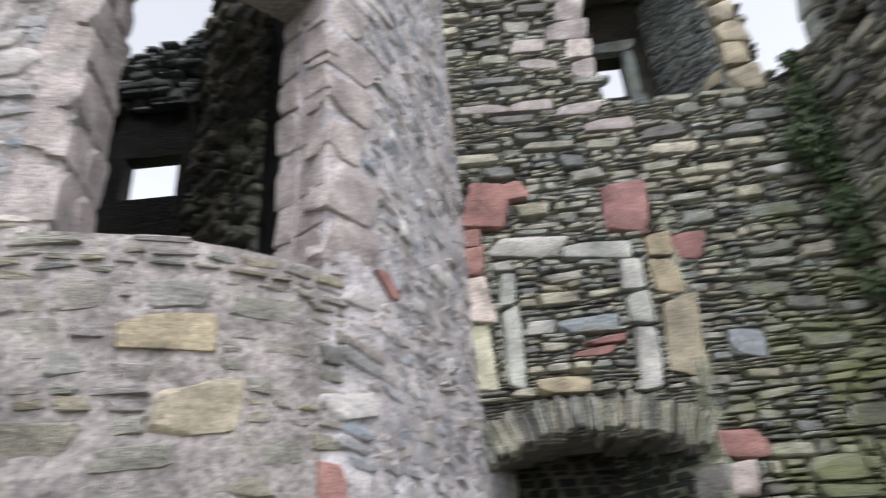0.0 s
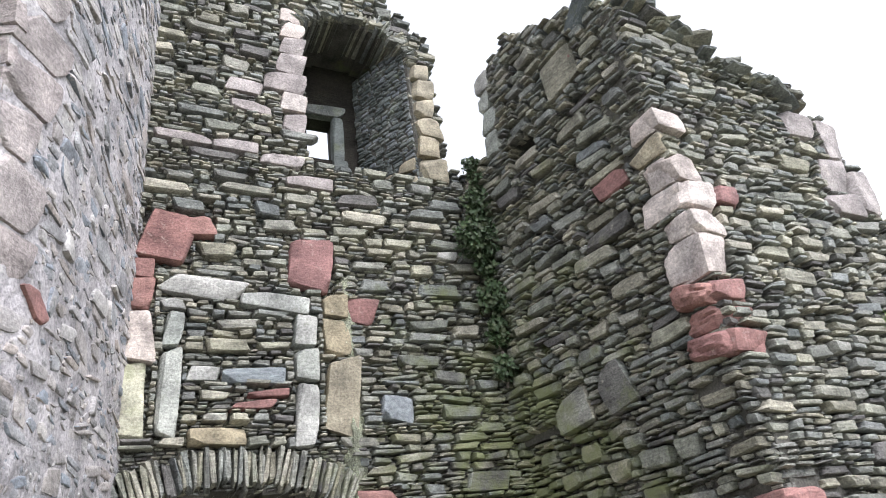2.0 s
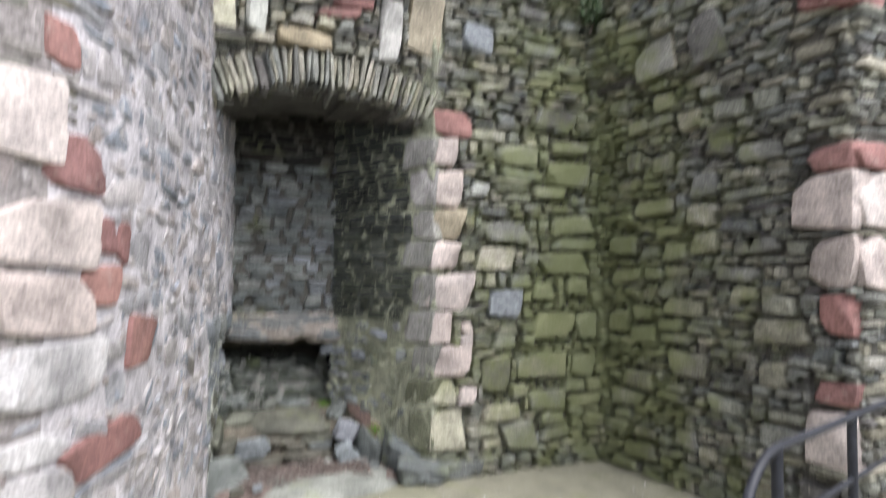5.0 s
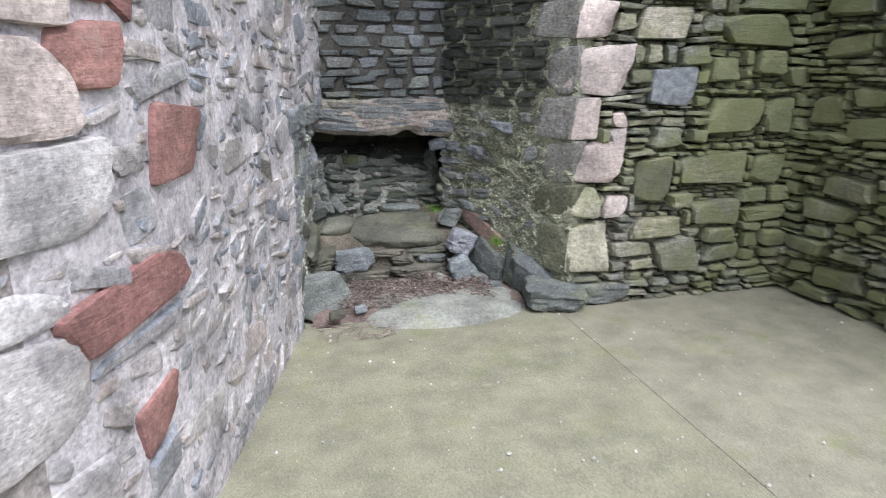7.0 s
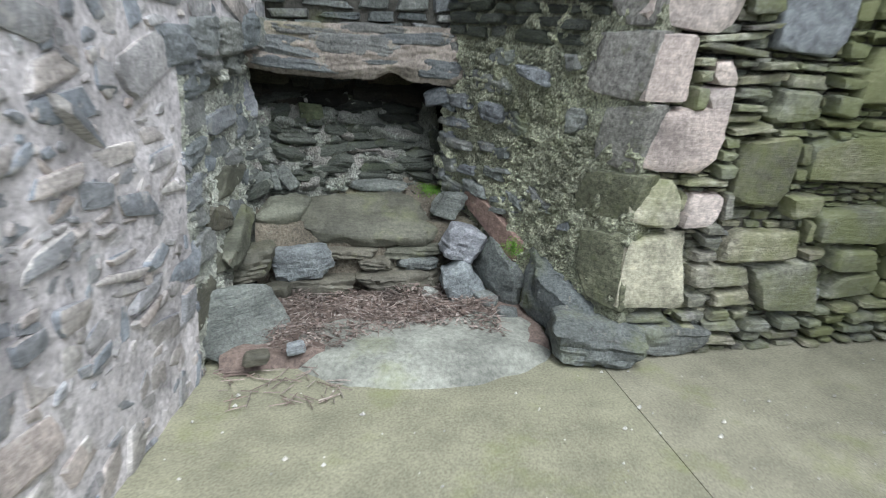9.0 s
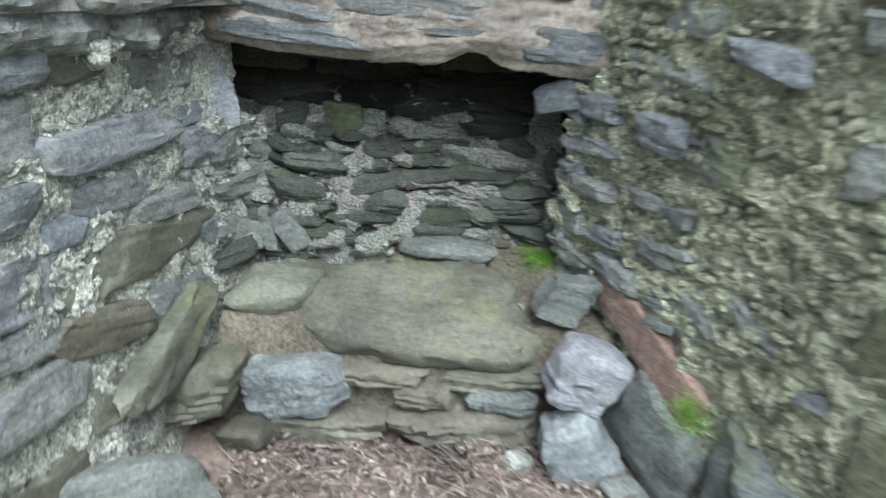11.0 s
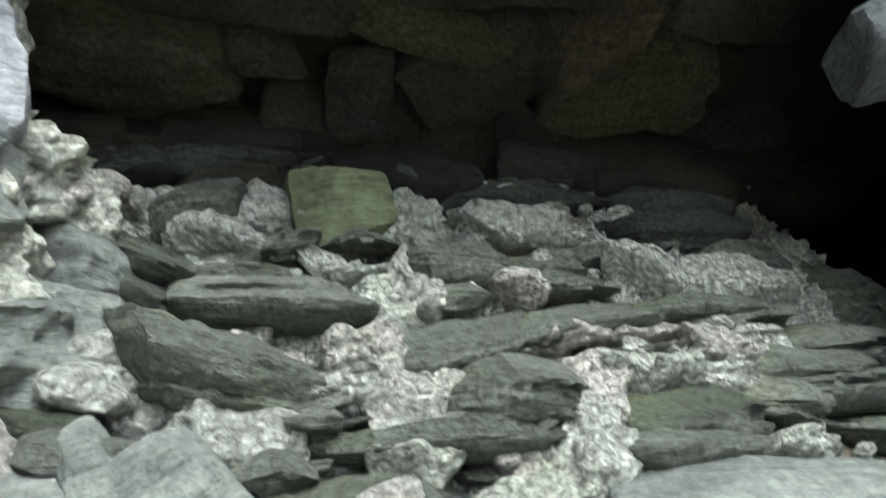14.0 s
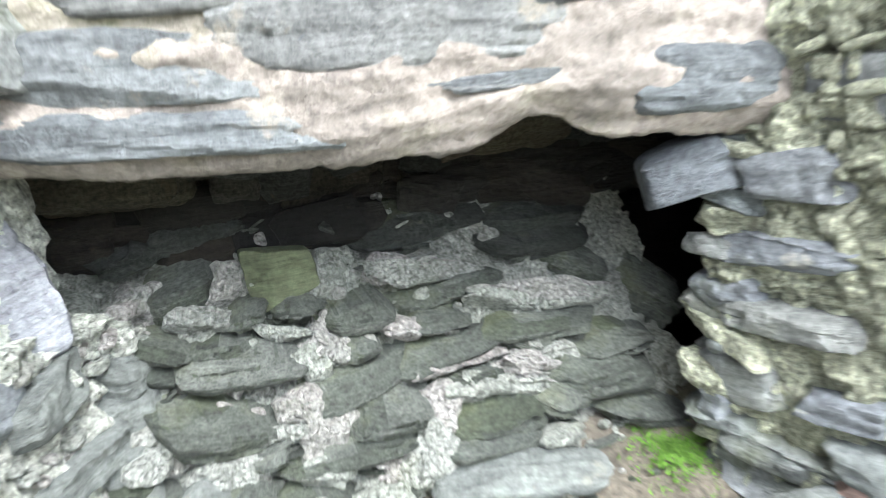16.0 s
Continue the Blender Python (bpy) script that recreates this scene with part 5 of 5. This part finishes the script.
for i in range(LU + 1):
    u = 0.15 + 1.12 * i / LU
    for j in range(LV + 1):
        if j < 14:
            k = j / 14
            w, z = -0.13 + 0.152 * k, lip(u) + 0.13 * (1 - k) + 0.010 * noise.noise((u * 14, k * 4, 6))
        else:
            k = (j - 14) / (LV - 14)
            z = lip(u) + (1.135 - lip(u)) * k
            w = 0.022 + 0.042 * math.sin(min(1, k / 0.3) * math.pi / 2) - 0.028 * k
        w += 0.018 * noise.noise((u * 5, z * 22, 1)) + 0.008 * noise.noise((u * 22, z * 50, 2)) + 0.0022 * noise.noise((u * 90, z * 120, 5))
        verts.append((u, 5.45 - w, z))
for i in range(LU):
    for j in range(LV):
        a = i * (LV + 1) + j
        faces.append((a, a + LV + 1, a + LV + 2, a + 1))
me = bpy.data.meshes.new("lintel_mortar")
me.from_pydata(verts, [], faces)
me.polygons.foreach_set("use_smooth", [True] * len(me.polygons))
part("lintel_mortar", me, m_crust, wall_back, "cream lime mortar with a ragged overhanging edge")
LINTEL = [(0.45, 0.972, 0.38, 0.055, -4, 0.062), (0.40, 1.045, 0.36, 0.075, -5, 0.060), (0.74, 1.05, 0.42, 0.095, -3, 0.060), (1.085, 0.965, 0.20, 0.085, -3, 0.062), (0.86, 0.990, 0.25, 0.022, 2, 0.060), (0.97, 1.085, 0.32, 0.05, 1, 0.055), (1.17, 1.05, 0.15, 0.07, 0, 0.05), (0.24, 1.06, 0.2, 0.07, 2, 0.05), (0.52, 1.105, 0.3, 0.04, -3, 0.05), (0.80, 1.12, 0.3, 0.04, 0, 0.045)]
for k, (x, z, w, h, tilt, out) in enumerate(LINTEL):
    rock("lintel_slab", back, x, z, w, h, 0.09, out, m_lintel, wall_back, tilt=tilt, seed=11.0 + 4.7 * k, rough=0.07, layered=0.06, power=5, cuts=(44, 14, 8), chops=14)

# stones about the recess mouth
rock("pale_upright_slab", back, 0.258, 0.82, 0.09, 0.18, 0.10, 0.03, m_paleslab, wall_back, tilt=17, yaw=26, seed=8.0, rough=0.09, layered=0.05, power=4.5, cuts=(22, 24, 8), chops=7)
rock("hanging_stone", back, 1.10, 0.84, 0.125, 0.085, 0.12, 0.02, m_hanging, wall_back, tilt=14, yaw=-16, lean=-6, seed=3.0, rough=0.07, layered=0.06, power=7, chops=12)

left_low = flat(0.140, 4.60, 0.285, 5.52)
r = random.Random(41)
wall_side = wall_body("wall_hearth_side", left_low, steps(0.0, 0.95, 120), steps(0, 1.01, 120), 0.1, lambda u, z: True, m_mossmortar, "mossy rubble side of the hearth in lime mortar", front=0.0, relief=0.018, coarse=14.0)
SIDE_STONES = [
    (0.403, 0.969, 0.18, 0.09, 4), (0.638, 0.90, 0.24, 0.06, 0), (0.46, 0.80, 0.40, 0.065, -2), (0.432, 0.703, 0.24, 0.06, -6), (0.52, 0.56, 0.44, 0.09, -7), (0.82, 0.50, 0.2, 0.07, -12), (0.297, 0.67, 0.1, 0.045, -6), (0.60, 0.63, 0.22, 0.05, -6),
    (0.358, 0.458, 0.28, 0.07, -14), (0.16, 0.86, 0.26, 0.10, 0), (0.12, 0.62, 0.24, 0.09, -4), (0.16, 0.42, 0.26, 0.08, -6), (0.12, 0.22, 0.26, 0.12, -4), (0.14, 0.74, 0.2, 0.06, 3), (0.76, 0.72, 0.14, 0.07, -10), (0.72, 0.80, 0.12, 0.045, -4),
    (0.40, 0.28, 0.26, 0.10, -14), (0.20, 0.96, 0.2, 0.07, 2), (0.16, 0.52, 0.22, 0.06, -5), (0.62, 0.41, 0.26, 0.07, -14),
]
for k, (u, z, w, h, tilt) in enumerate(SIDE_STONES):
    rock("stone", left_low, u, z, 1.1 * w, 1.3 * h, 0.09, 0.010 + 0.005 * (k % 3), m_sidestone if k % 4 else m_mud, wall_side, tilt=tilt, seed=7.0 + 2.3 * k, rough=0.05, layered=0.04, power=6.0, cuts=(30, 16, 6), chops=11)

lay(courses(left_low, 0.0, 0.93, 0.1, 1.0, lambda u, z: True, [], ROUNDS, (0.012, 0.034), (0.014, 0.06), random.Random(78), (-0.008, 0.010), 0.002, 0.03, 0.03, 0.0, 0.55, 25), wall_side, m_mossmortar, (0.4, 0.6), 0)

for k, u in enumerate((1.40, 1.62, 1.85, 2.06, 2.24)):
    rock("stone", left_face, u, 1.085 + 0.012 * (k % 2), 0.25, 0.13, 0.12, 0.022, m_sidestone if k % 2 else m_hearth, wall_side, tilt=3 - 2 * (k % 3), seed=61.0 + 2.7 * k, rough=0.06, layered=0.05, power=6, cuts=(26, 14, 7), chops=11)

# rough stones that carry the wall above the side of the hearth
for k, (u, w, out) in enumerate(((0.10, 0.26, 0.02), (0.33, 0.30, 0.03), (0.58, 0.26, 0.045))):
    rock("stone", left_low, u, 1.0 + 0.012 * (k % 2), w, 0.12, 0.2, out, m_sidestone if k % 2 else m_hearth, wall_side, tilt=6 - 3 * k, seed=21.0 + 3 * k, rough=0.09, layered=0.06, power=6, cuts=(26, 14, 8), chops=9)
    rock("mortar_lump", left_low, u + 0.12, 0.965, 0.16, 0.09, 0.14, out - 0.01, m_mossmortar, wall_side, tilt=5, seed=50.0 + k, rough=0.3, layered=0.0, power=2.8, cuts=(20, 12, 8), chops=4)

# the splayed mortared flank that runs from the side of the hearth into the recess
splay = flat(0.255, 5.33, 0.405, 5.72)
wall_splay = wall_body("wall_recess_splay", splay, steps(0.0, 0.42, 70), steps(0.2, 0.86, 110), 0.08, lambda u, z: z < 0.80 - 0.25 * u + 0.04 * noise.noise((u * 9, 2, 0)), m_mossmortar, "lumpy lime mortar flank of the recess", front=0.0, relief=0.03, coarse=15.0)
for k, (u, z, w, h, tilt) in enumerate(((0.10, 0.70, 0.13, 0.06, 10), (0.24, 0.66, 0.10, 0.07, -8), (0.13, 0.60, 0.16, 0.05, 4), (0.28, 0.57, 0.12, 0.05, -10), (0.12, 0.50, 0.18, 0.07, -6), (0.30, 0.49, 0.10, 0.05, 0), (0.14, 0.41, 0.2, 0.06, -10))):
    rock("stone", splay, u, z, w, h, 0.09, 0.02 + 0.006 * (k % 3), m_floorslab, wall_splay, tilt=tilt, seed=31.0 + 3.3 * k, rough=0.12, layered=0.05, power=6, cuts=(24, 16, 7), chops=12)
lay(courses(splay, 0.0, 0.40, 0.3, 0.74, lambda u, z: True, [], ROUNDS, (0.012, 0.03), (0.014, 0.045), random.Random(79), (-0.006, 0.014), 0.002, 0.03, 0.03, 0.0, 0.5, 25), wall_splay, m_lime, (0.2, 0.5), 0)

sill_at = sloped((0.0, 5.12, 0.26), (1, 0.03, 0), (0, 0.86, 0.5))
rock("sill_slab", sill_at, 0.77, 0.19, 0.58, 0.28, 0.10, 0.02, m_mud, None, tilt=-2, rough=0.06, layered=0.03, power=3.5, cuts=(40, 22, 8), chops=5, label="long rounded sill stone, mossy and muddy, under the recess", category="stone")
rock("recess_floor_slab", sill_at, 0.835, 0.385, 0.26, 0.085, 0.035, 0.010, m_floorslab, None, tilt=-9, lean=-6, seed=71.0, rough=0.07, layered=0.05, power=5, cuts=(30, 14, 8), chops=8, label="flat grey-green slate lying on the recess floor", category="stone")
rock("corner_stone", sill_at, 0.42, 0.235, 0.22, 0.13, 0.10, 0.035, m_mud, None, tilt=8, rough=0.08, power=4, label="rounded mossy stone beside the sill", category="stone")
for x, z, w, h, y, m, tilt in ((0.49, 0.185, 0.23, 0.145, 5.16, m_sidestone, 6), (0.80, 0.165, 0.15, 0.06, 5.19, m_mud, -2), (0.91, 0.095, 0.36, 0.10, 5.16, m_mud, 2), (0.275, 0.20, 0.2, 0.14, 5.10, m_mud, 8), (0.53, 0.08, 0.36, 0.08, 5.16, m_mud, 0), (0.69, 0.215, 0.24, 0.05, 5.20, m_mud, -3), (0.96, 0.215, 0.26, 0.055, 5.20, m_mud, 2), (0.98, 0.165, 0.18, 0.05, 5.18, m_hearth, 3)):
    rock("hearth_block", flat(0, y, 1, y), x, z, w, h, 0.16, 0.02, m, None, tilt=tilt, seed=x * 40 + z * 9, rough=0.09, layered=0.05, power=6, cuts=(24, 14, 8), label="bluish grey stone under the hearth sill" if m is m_sidestone else "muddy flat stone under the hearth sill", category="stone")
rock("wall_foot_stone", left_low, 0.52, 0.335, 0.40, 0.12, 0.12, 0.06, m_mud, wall_side, tilt=24, seed=12.0, rough=0.07, layered=0.04, power=5, cuts=(26, 12, 8))
rock("pale_stone", flat(0, 5.25, 1, 5.25), 1.12, 0.405, 0.12, 0.11, 0.10, 0.02, m_floorslab, None, tilt=-12, seed=5.0, rough=0.1, layered=0.04, power=6, label="pale grey stone bedded at the recess's mouth", category="stone")
rock("white_stone", flat(0, 5.12, 1, 5.12), 1.17, 0.265, 0.16, 0.15, 0.14, 0.03, m_paleslab, None, tilt=-18, rough=0.08, power=7, label="loose whitish stone perched on another stone", category="stone")
rock("grey_stone", flat(0, 5.08, 1, 5.08), 1.155, 0.10, 0.15, 0.2, 0.12, 0.03, m_bluegrey, None, tilt=22, rough=0.08, power=6, label="grey stone leaning on the fireplace cheek", category="stone")
rock("leaning_slab", flat(0.1, 4.72, 1.0, 5.02), 0.175, 0.115, 0.34, 0.25, 0.09, 0.02, m_floorslab, None, tilt=6, lean=-20, yaw=12, seed=15.0, rough=0.04, layered=0.03, power=7, chops=9, label="grey-green slate slab leaning by the hearth", category="stone")
rock("footing_stone", far, 1.57, 0.075, 0.34, 0.15, 0.3, 0.10, m_hearth, wall_far, tilt=-3, yaw=-12, rough=0.06, layered=0.06, power=10)
rock("footing_stone", far, 1.86, 0.06, 0.3, 0.12, 0.2, 0.04, m_hearth, wall_far, rough=0.05, layered=0.03)
rock("footing_stone", cheek, 0.75, 0.12, 0.42, 0.22, 0.2, 0.06, m_hearth, wall_cheek, tilt=-22, rough=0.07, layered=0.06, power=9)
rock("footing_stone", cheek, 0.42, 0.15, 0.3, 0.2, 0.16, 0.05, m_hearth, wall_cheek, tilt=-28, rough=0.08, layered=0.05, power=8)

# cement kerb of the hearth
bm = bmesh.new()
K, W = 40, 10
vs = []
for i in range(K + 1):
    a = math.pi * i / K
    cx, cy = 0.93 - 0.52 * math.cos(a), 4.77 - 0.34 * math.sin(a)
    row = []
    for j in range(W + 1):
        s = j / W
        x, y = cx + (0.93 - cx) * s * 0.55, cy + (4.95 - cy) * s * 0.8
        z = 0.065 * math.sin(min(1, s * 2.2) * math.pi / 2) + 0.012 * noise.noise((x * 9, y * 9, 0)) - 0.005
        row.append(bm.verts.new((x, y, z)))
    vs.append(row)
for i in range(K):
    for j in range(W):
        bm.faces.new((vs[i][j], vs[i + 1][j], vs[i + 1][j + 1], vs[i][j + 1])).smooth = True
kerb = part("hearth_kerb", bm, stone_material("grey_cement", [(0.27, 0.275, 0.235), (0.27, 0.275, 0.235)], layers=0.0, lichen=(0.33, 0.335, 0.30), lichen_at=0.58, moss=0.25, bump=0.3, grit=0.3))
tagged(kerb, "low curved cement mound edging the hearth", "kerb")

# dead leaves and twigs in the hearth
r = random.Random(53)
verts, faces = [], []
for k in range(2600):
    x, y = r.uniform(0.36, 1.24), r.uniform(4.66, 5.17)
    if (x - 0.93) ** 2 / 0.2 + (y - 4.6) ** 2 / 0.06 < 0.55:
        continue
    z = 0.055 + 0.03 * noise.noise((x * 6, y * 6, 0)) + r.uniform(0, 0.03)
    twig = r.random() < 0.4
    ln, wd = (r.uniform(0.04, 0.19), 0.0035) if twig else (r.uniform(0.012, 0.035), r.uniform(0.006, 0.016))
    m = Matrix.Translation((x, y, z)) @ Euler((r.gauss(0, 0.5), r.gauss(0, 0.12 if twig else 0.35), r.uniform(0, 6.3))).to_matrix().to_4x4()
    b = len(verts)
    verts += [m @ Vector(p) for p in ((-ln / 2, 0, 0), (0, -wd / 2, wd * 0.25), (ln / 2, 0, 0), (0, wd / 2, wd * 0.25), (0, 0, -wd * 0.4))]
    faces += [(b, b + 1, b + 4), (b + 1, b + 2, b + 4), (b + 2, b + 3, b + 4), (b + 3, b, b + 4), (b, b + 1, b + 2, b + 3)]
me = bpy.data.meshes.new("leaf_litter")
me.from_pydata(verts, [], faces)
litter = part("leaf_litter", me, m_litter)
tagged(litter, "brown dead leaves and twigs heaped in the hearth", "leaf litter", kind="stuff")
bm = bmesh.new()
vs = [[bm.verts.new((0.2 + 1.2 * i / 30, 4.6 + 0.66 * j / 20, 0.045 + 0.025 * noise.noise((i * 0.3, j * 0.3, 0)) - 0.05 * (j < 2))) for j in range(21)] for i in range(31)]
for i in range(30):
    for j in range(20):
        bm.faces.new((vs[i][j], vs[i + 1][j], vs[i + 1][j + 1], vs[i][j + 1])).smooth = True
soil = part("hearth_soil", bm, m_litter)
tagged(soil, "dark crumbly soil under the leaves", "soil", kind="stuff")

for x, y, q, m in ((1.24, 5.0, 0.07, m_hearth), (0.46, 4.66, 0.05, m_bluegrey), (1.29, 4.86, 0.06, m_hearth), (0.38, 5.14, 0.09, m_mud), (1.02, 5.1, 0.05, m_pale), (0.33, 4.60, 0.06, m_mud)):
    rock("loose_stone", flat(0, y, 1, y), x, 0.05 + q * 0.35, q * 1.4, q * 0.8, q, q / 2, m, None, tilt=rng.gauss(0, 12), yaw=rng.gauss(0, 30), rough=0.08, power=4, cuts=(9, 7, 6), label="small loose stone lying among the dead leaves", category="stone")
verts, faces = [], []
for k in range(70):
    x, y = r.uniform(0.2, 0.62), r.uniform(4.38, 4.68)
    ln, a = r.uniform(0.03, 0.1), r.uniform(0, 6.3)
    d, n = Vector((math.cos(a), math.sin(a), r.gauss(0, 0.15))) * ln / 2, Vector((-math.sin(a), math.cos(a), 0)) * 0.0018
    p, b = Vector((x, y, 0.012)), len(verts)
    verts += [p - d - n, p - d + n, p + d + n, p + d - n, p - d + Vector((0, 0, 0.003)), p + d + Vector((0, 0, 0.003))]
    faces += [(b, b + 3, b + 5, b + 4), (b + 1, b + 4, b + 5, b + 2)]
me = bpy.data.meshes.new("twigs")
me.from_pydata(verts, [], faces)
tagged(part("twigs", me, m_litter), "dry twigs scattered at the hearth's edge", "twigs", kind="stuff")

# moss in the recess and on the ledges
def moss_patch(name, place, size, n, label):
    r = random.Random(int(place[0] * 100))
    verts, faces = [], []
    for k in range(n):
        a, d = r.uniform(0, 6.3), abs(r.gauss(0, 0.6))
        p = Vector(place) + Vector((math.cos(a) * d * size[0], math.sin(a) * d * size[1], size[2] * r.random() + (0.35 * math.sin(a) * d * size[1])))
        s = r.uniform(0.002, 0.0055)
        t = Vector((r.gauss(0, 1), r.gauss(0, 1), r.gauss(0.6, 0.6))).normalized() * s * 2
        q = Vector((r.gauss(0, 1), r.gauss(0, 1), r.gauss(0, 1))).normalized() * s * 0.6
        b = len(verts)
        verts += [p - q, p + q, p + t]
        faces.append((b, b + 1, b + 2))
    me = bpy.data.meshes.new(name)
    me.from_pydata(verts, [], faces)
    ob = part(name, me, m_moss)
    return tagged(ob, label, "moss", kind="stuff")


moss_patch("moss", (1.085, 5.50, 0.420), (0.06, 0.065, 0.003), 2400, "bright green moss on the recess floor")
moss_patch("moss", (1.33, 4.97, 0.28), (0.05, 0.05, 0.05), 700, "green moss low on the fireplace cheek")

# ---- ivy in the far corner ----
ivy = new("ivy")
ivy.location = (2.93, 4.5, 3.3)
tagged(ivy, "dark green ivy growing up the corner of the walls", "ivy")
r = random.Random(61)
cu = bpy.data.curves.new("stem", "CURVE")
cu.dimensions, cu.bevel_depth, cu.bevel_resolution = "3D", 0.012, 2
sp = cu.splines.new("POLY")
sp.points.add(12)
for i in range(13):
    sp.points[i].co = (0.03 * r.gauss(0, 1), 0.02 * r.gauss(0, 1), 2.1 * i / 12, 1)
cu.materials.append(m_litter)
stem = new("stem", cu)
stem.parent = ivy
for z, rad, n in ((0.15, 0.12, 160), (0.45, 0.13, 200), (0.75, 0.19, 360), (1.05, 0.13, 200), (1.3, 0.24, 480), (1.5, 0.18, 260), (1.7, 0.17, 240), (1.95, 0.15, 220), (2.1, 0.13, 160)):
    verts, faces = [], []
    cx = r.gauss(0, 0.04)
    for k in range(int(n * 1.9)):
        d = Vector((r.gauss(0, 1), r.gauss(-0.3, 0.7), r.gauss(0, 1)))
        d = d.normalized() * rad * r.random() ** 0.6
        d.y = -abs(d.y) * 0.9
        p = Vector((cx - 0.03, -0.02, z)) + d
        s = r.uniform(0.016, 0.032)
        m = Matrix.Translation(p) @ Euler((r.uniform(0.5, 1.9), r.gauss(0, 0.5), r.gauss(0, 0.7))).to_matrix().to_4x4()
        b = len(verts)
        verts += [m @ Vector(q) for q in ((0, -s, 0), (s * 0.8, -s * 0.2, s * 0.15), (s * 0.45, s * 0.35, 0), (0, s, s * 0.1), (-s * 0.45, s * 0.35, 0), (-s * 0.8, -s * 0.2, s * 0.15), (0, 0, -s * 0.1))]
        faces += [tuple(b + q for q in f) for f in ((0, 1, 6), (1, 2, 6), (2, 3, 6), (3, 4, 6), (4, 5, 6), (5, 0, 6))]
    me = bpy.data.meshes.new("foliage")
    me.from_pydata(verts, [], faces)
    part("foliage", me, m_leaf, ivy)

# grass on the ledge of the return wall
verts, faces = [], []
for k in range(260):
    p = Vector((r.uniform(4.55, 5.2), 2.52 - 0.08 * r.random(), 3.05 + 0.05 * r.random()))
    t = Vector((r.gauss(0, 0.06), -abs(r.gauss(0, 0.07)), r.uniform(0.02, 0.12)))
    b = len(verts)
    verts += [p + Vector((-0.005, 0, 0)), p + Vector((0.005, 0, 0)), p + t]
    faces.append((b, b + 1, b + 2))
me = bpy.data.meshes.new("grass_tuft")
me.from_pydata(verts, [], faces)
tagged(part("grass_tuft", me, m_grass), "bright grass tuft rooted in the ruined wall", "grass", kind="stuff")

# ---- iron guard rail ----
railing = new("guard_rail")
railing.location = (1.43, 1.55, -0.05)
tagged(railing, "black iron guard rail with rounded hooped ends", "railing")


def bar(name, pts, radius):
    c = bpy.data.curves.new(name, "CURVE")
    c.dimensions, c.bevel_depth, c.bevel_resolution, c.use_fill_caps = "3D", radius, 3, True
    s = c.splines.new("POLY")
    s.points.add(len(pts) - 1)
    for q, p in zip(s.points, pts):
        q.co = (*p, 1)
    c.materials.append(m_iron)
    ob = new(name, c)
    ob.parent = railing
    return ob


DX, DY = 0.9397, 0.342


def along(s, z):
    return (s * DX, s * DY, z)


def hoop(top, bottom, reach):
    a = [along(-reach * math.cos(t * math.pi / 2), bottom + (top - bottom) * math.sin(t * math.pi / 2)) for t in (0, 0.1, 0.2, 0.35, 0.5, 0.65, 0.8, 0.9, 1.0)]
    return [along(-reach, 0.0)] + a + [along(1.95, top)]


bar("top_rail", hoop(1.0, 0.74, 0.24), 0.014)
bar("middle_rail", [along(-0.2, 0.70)] + [along(-0.2 + 0.35 * (1 - math.cos(t * math.pi / 2)), 0.70 + 0.09 * math.sin(t * math.pi / 2)) for t in (0.3, 0.6, 1.0)] + [along(1.95, 0.80)], 0.010)
bar("lower_rail", [along(-0.2, 0.46), along(0.1, 0.53), along(1.95, 0.56)], 0.010)
for s in (0.0, 0.62, 1.28, 1.9):
    bar("post", [along(s, 0.0), along(s, 1.0)], 0.016)

# grit on the floor
r = random.Random(71)
verts, faces = [], []
for k in range(420):
    x, y = r.uniform(-0.4, 3.0), r.uniform(1.5, 4.5)
    s = 0.003 + 0.008 * r.random() ** 4
    b = len(verts)
    verts += [(x - s, y, 0.004), (x, y - s * 0.8, 0.004), (x + s * 1.1, y, 0.004), (x, y + s, 0.004), (x + 0.2 * s, y, 0.006 + s)]
    faces += [(b, b + 1, b + 4), (b + 1, b + 2, b + 4), (b + 2, b + 3, b + 4), (b + 3, b, b + 4)]
me = bpy.data.meshes.new("grit")
me.from_pydata(verts, [], faces)
tagged(part("grit", me, m_chip), "pale grit scattered on the floor", "grit", kind="stuff")

# ---- walls that close the court behind ----
for name, a, b in (("wall_south", (6.9, -3.6), (-6.2, -3.6)), ("wall_west_far", (-6.2, -3.6), (-6.2, 3.6)), ("wall_east_far", (6.9, 2.8), (6.9, -3.6))):
    at = flat(*a, *b)
    ln = math.hypot(b[0] - a[0], b[1] - a[1])
    wall_body(name, at, steps(0, ln, 40), steps(-0.2, 3.2, 16), 0.6, lambda u, z: z < 2.8 + 0.4 * noise.noise((u, 0, 0)), m_far, "low ruined rubble wall closing the court")
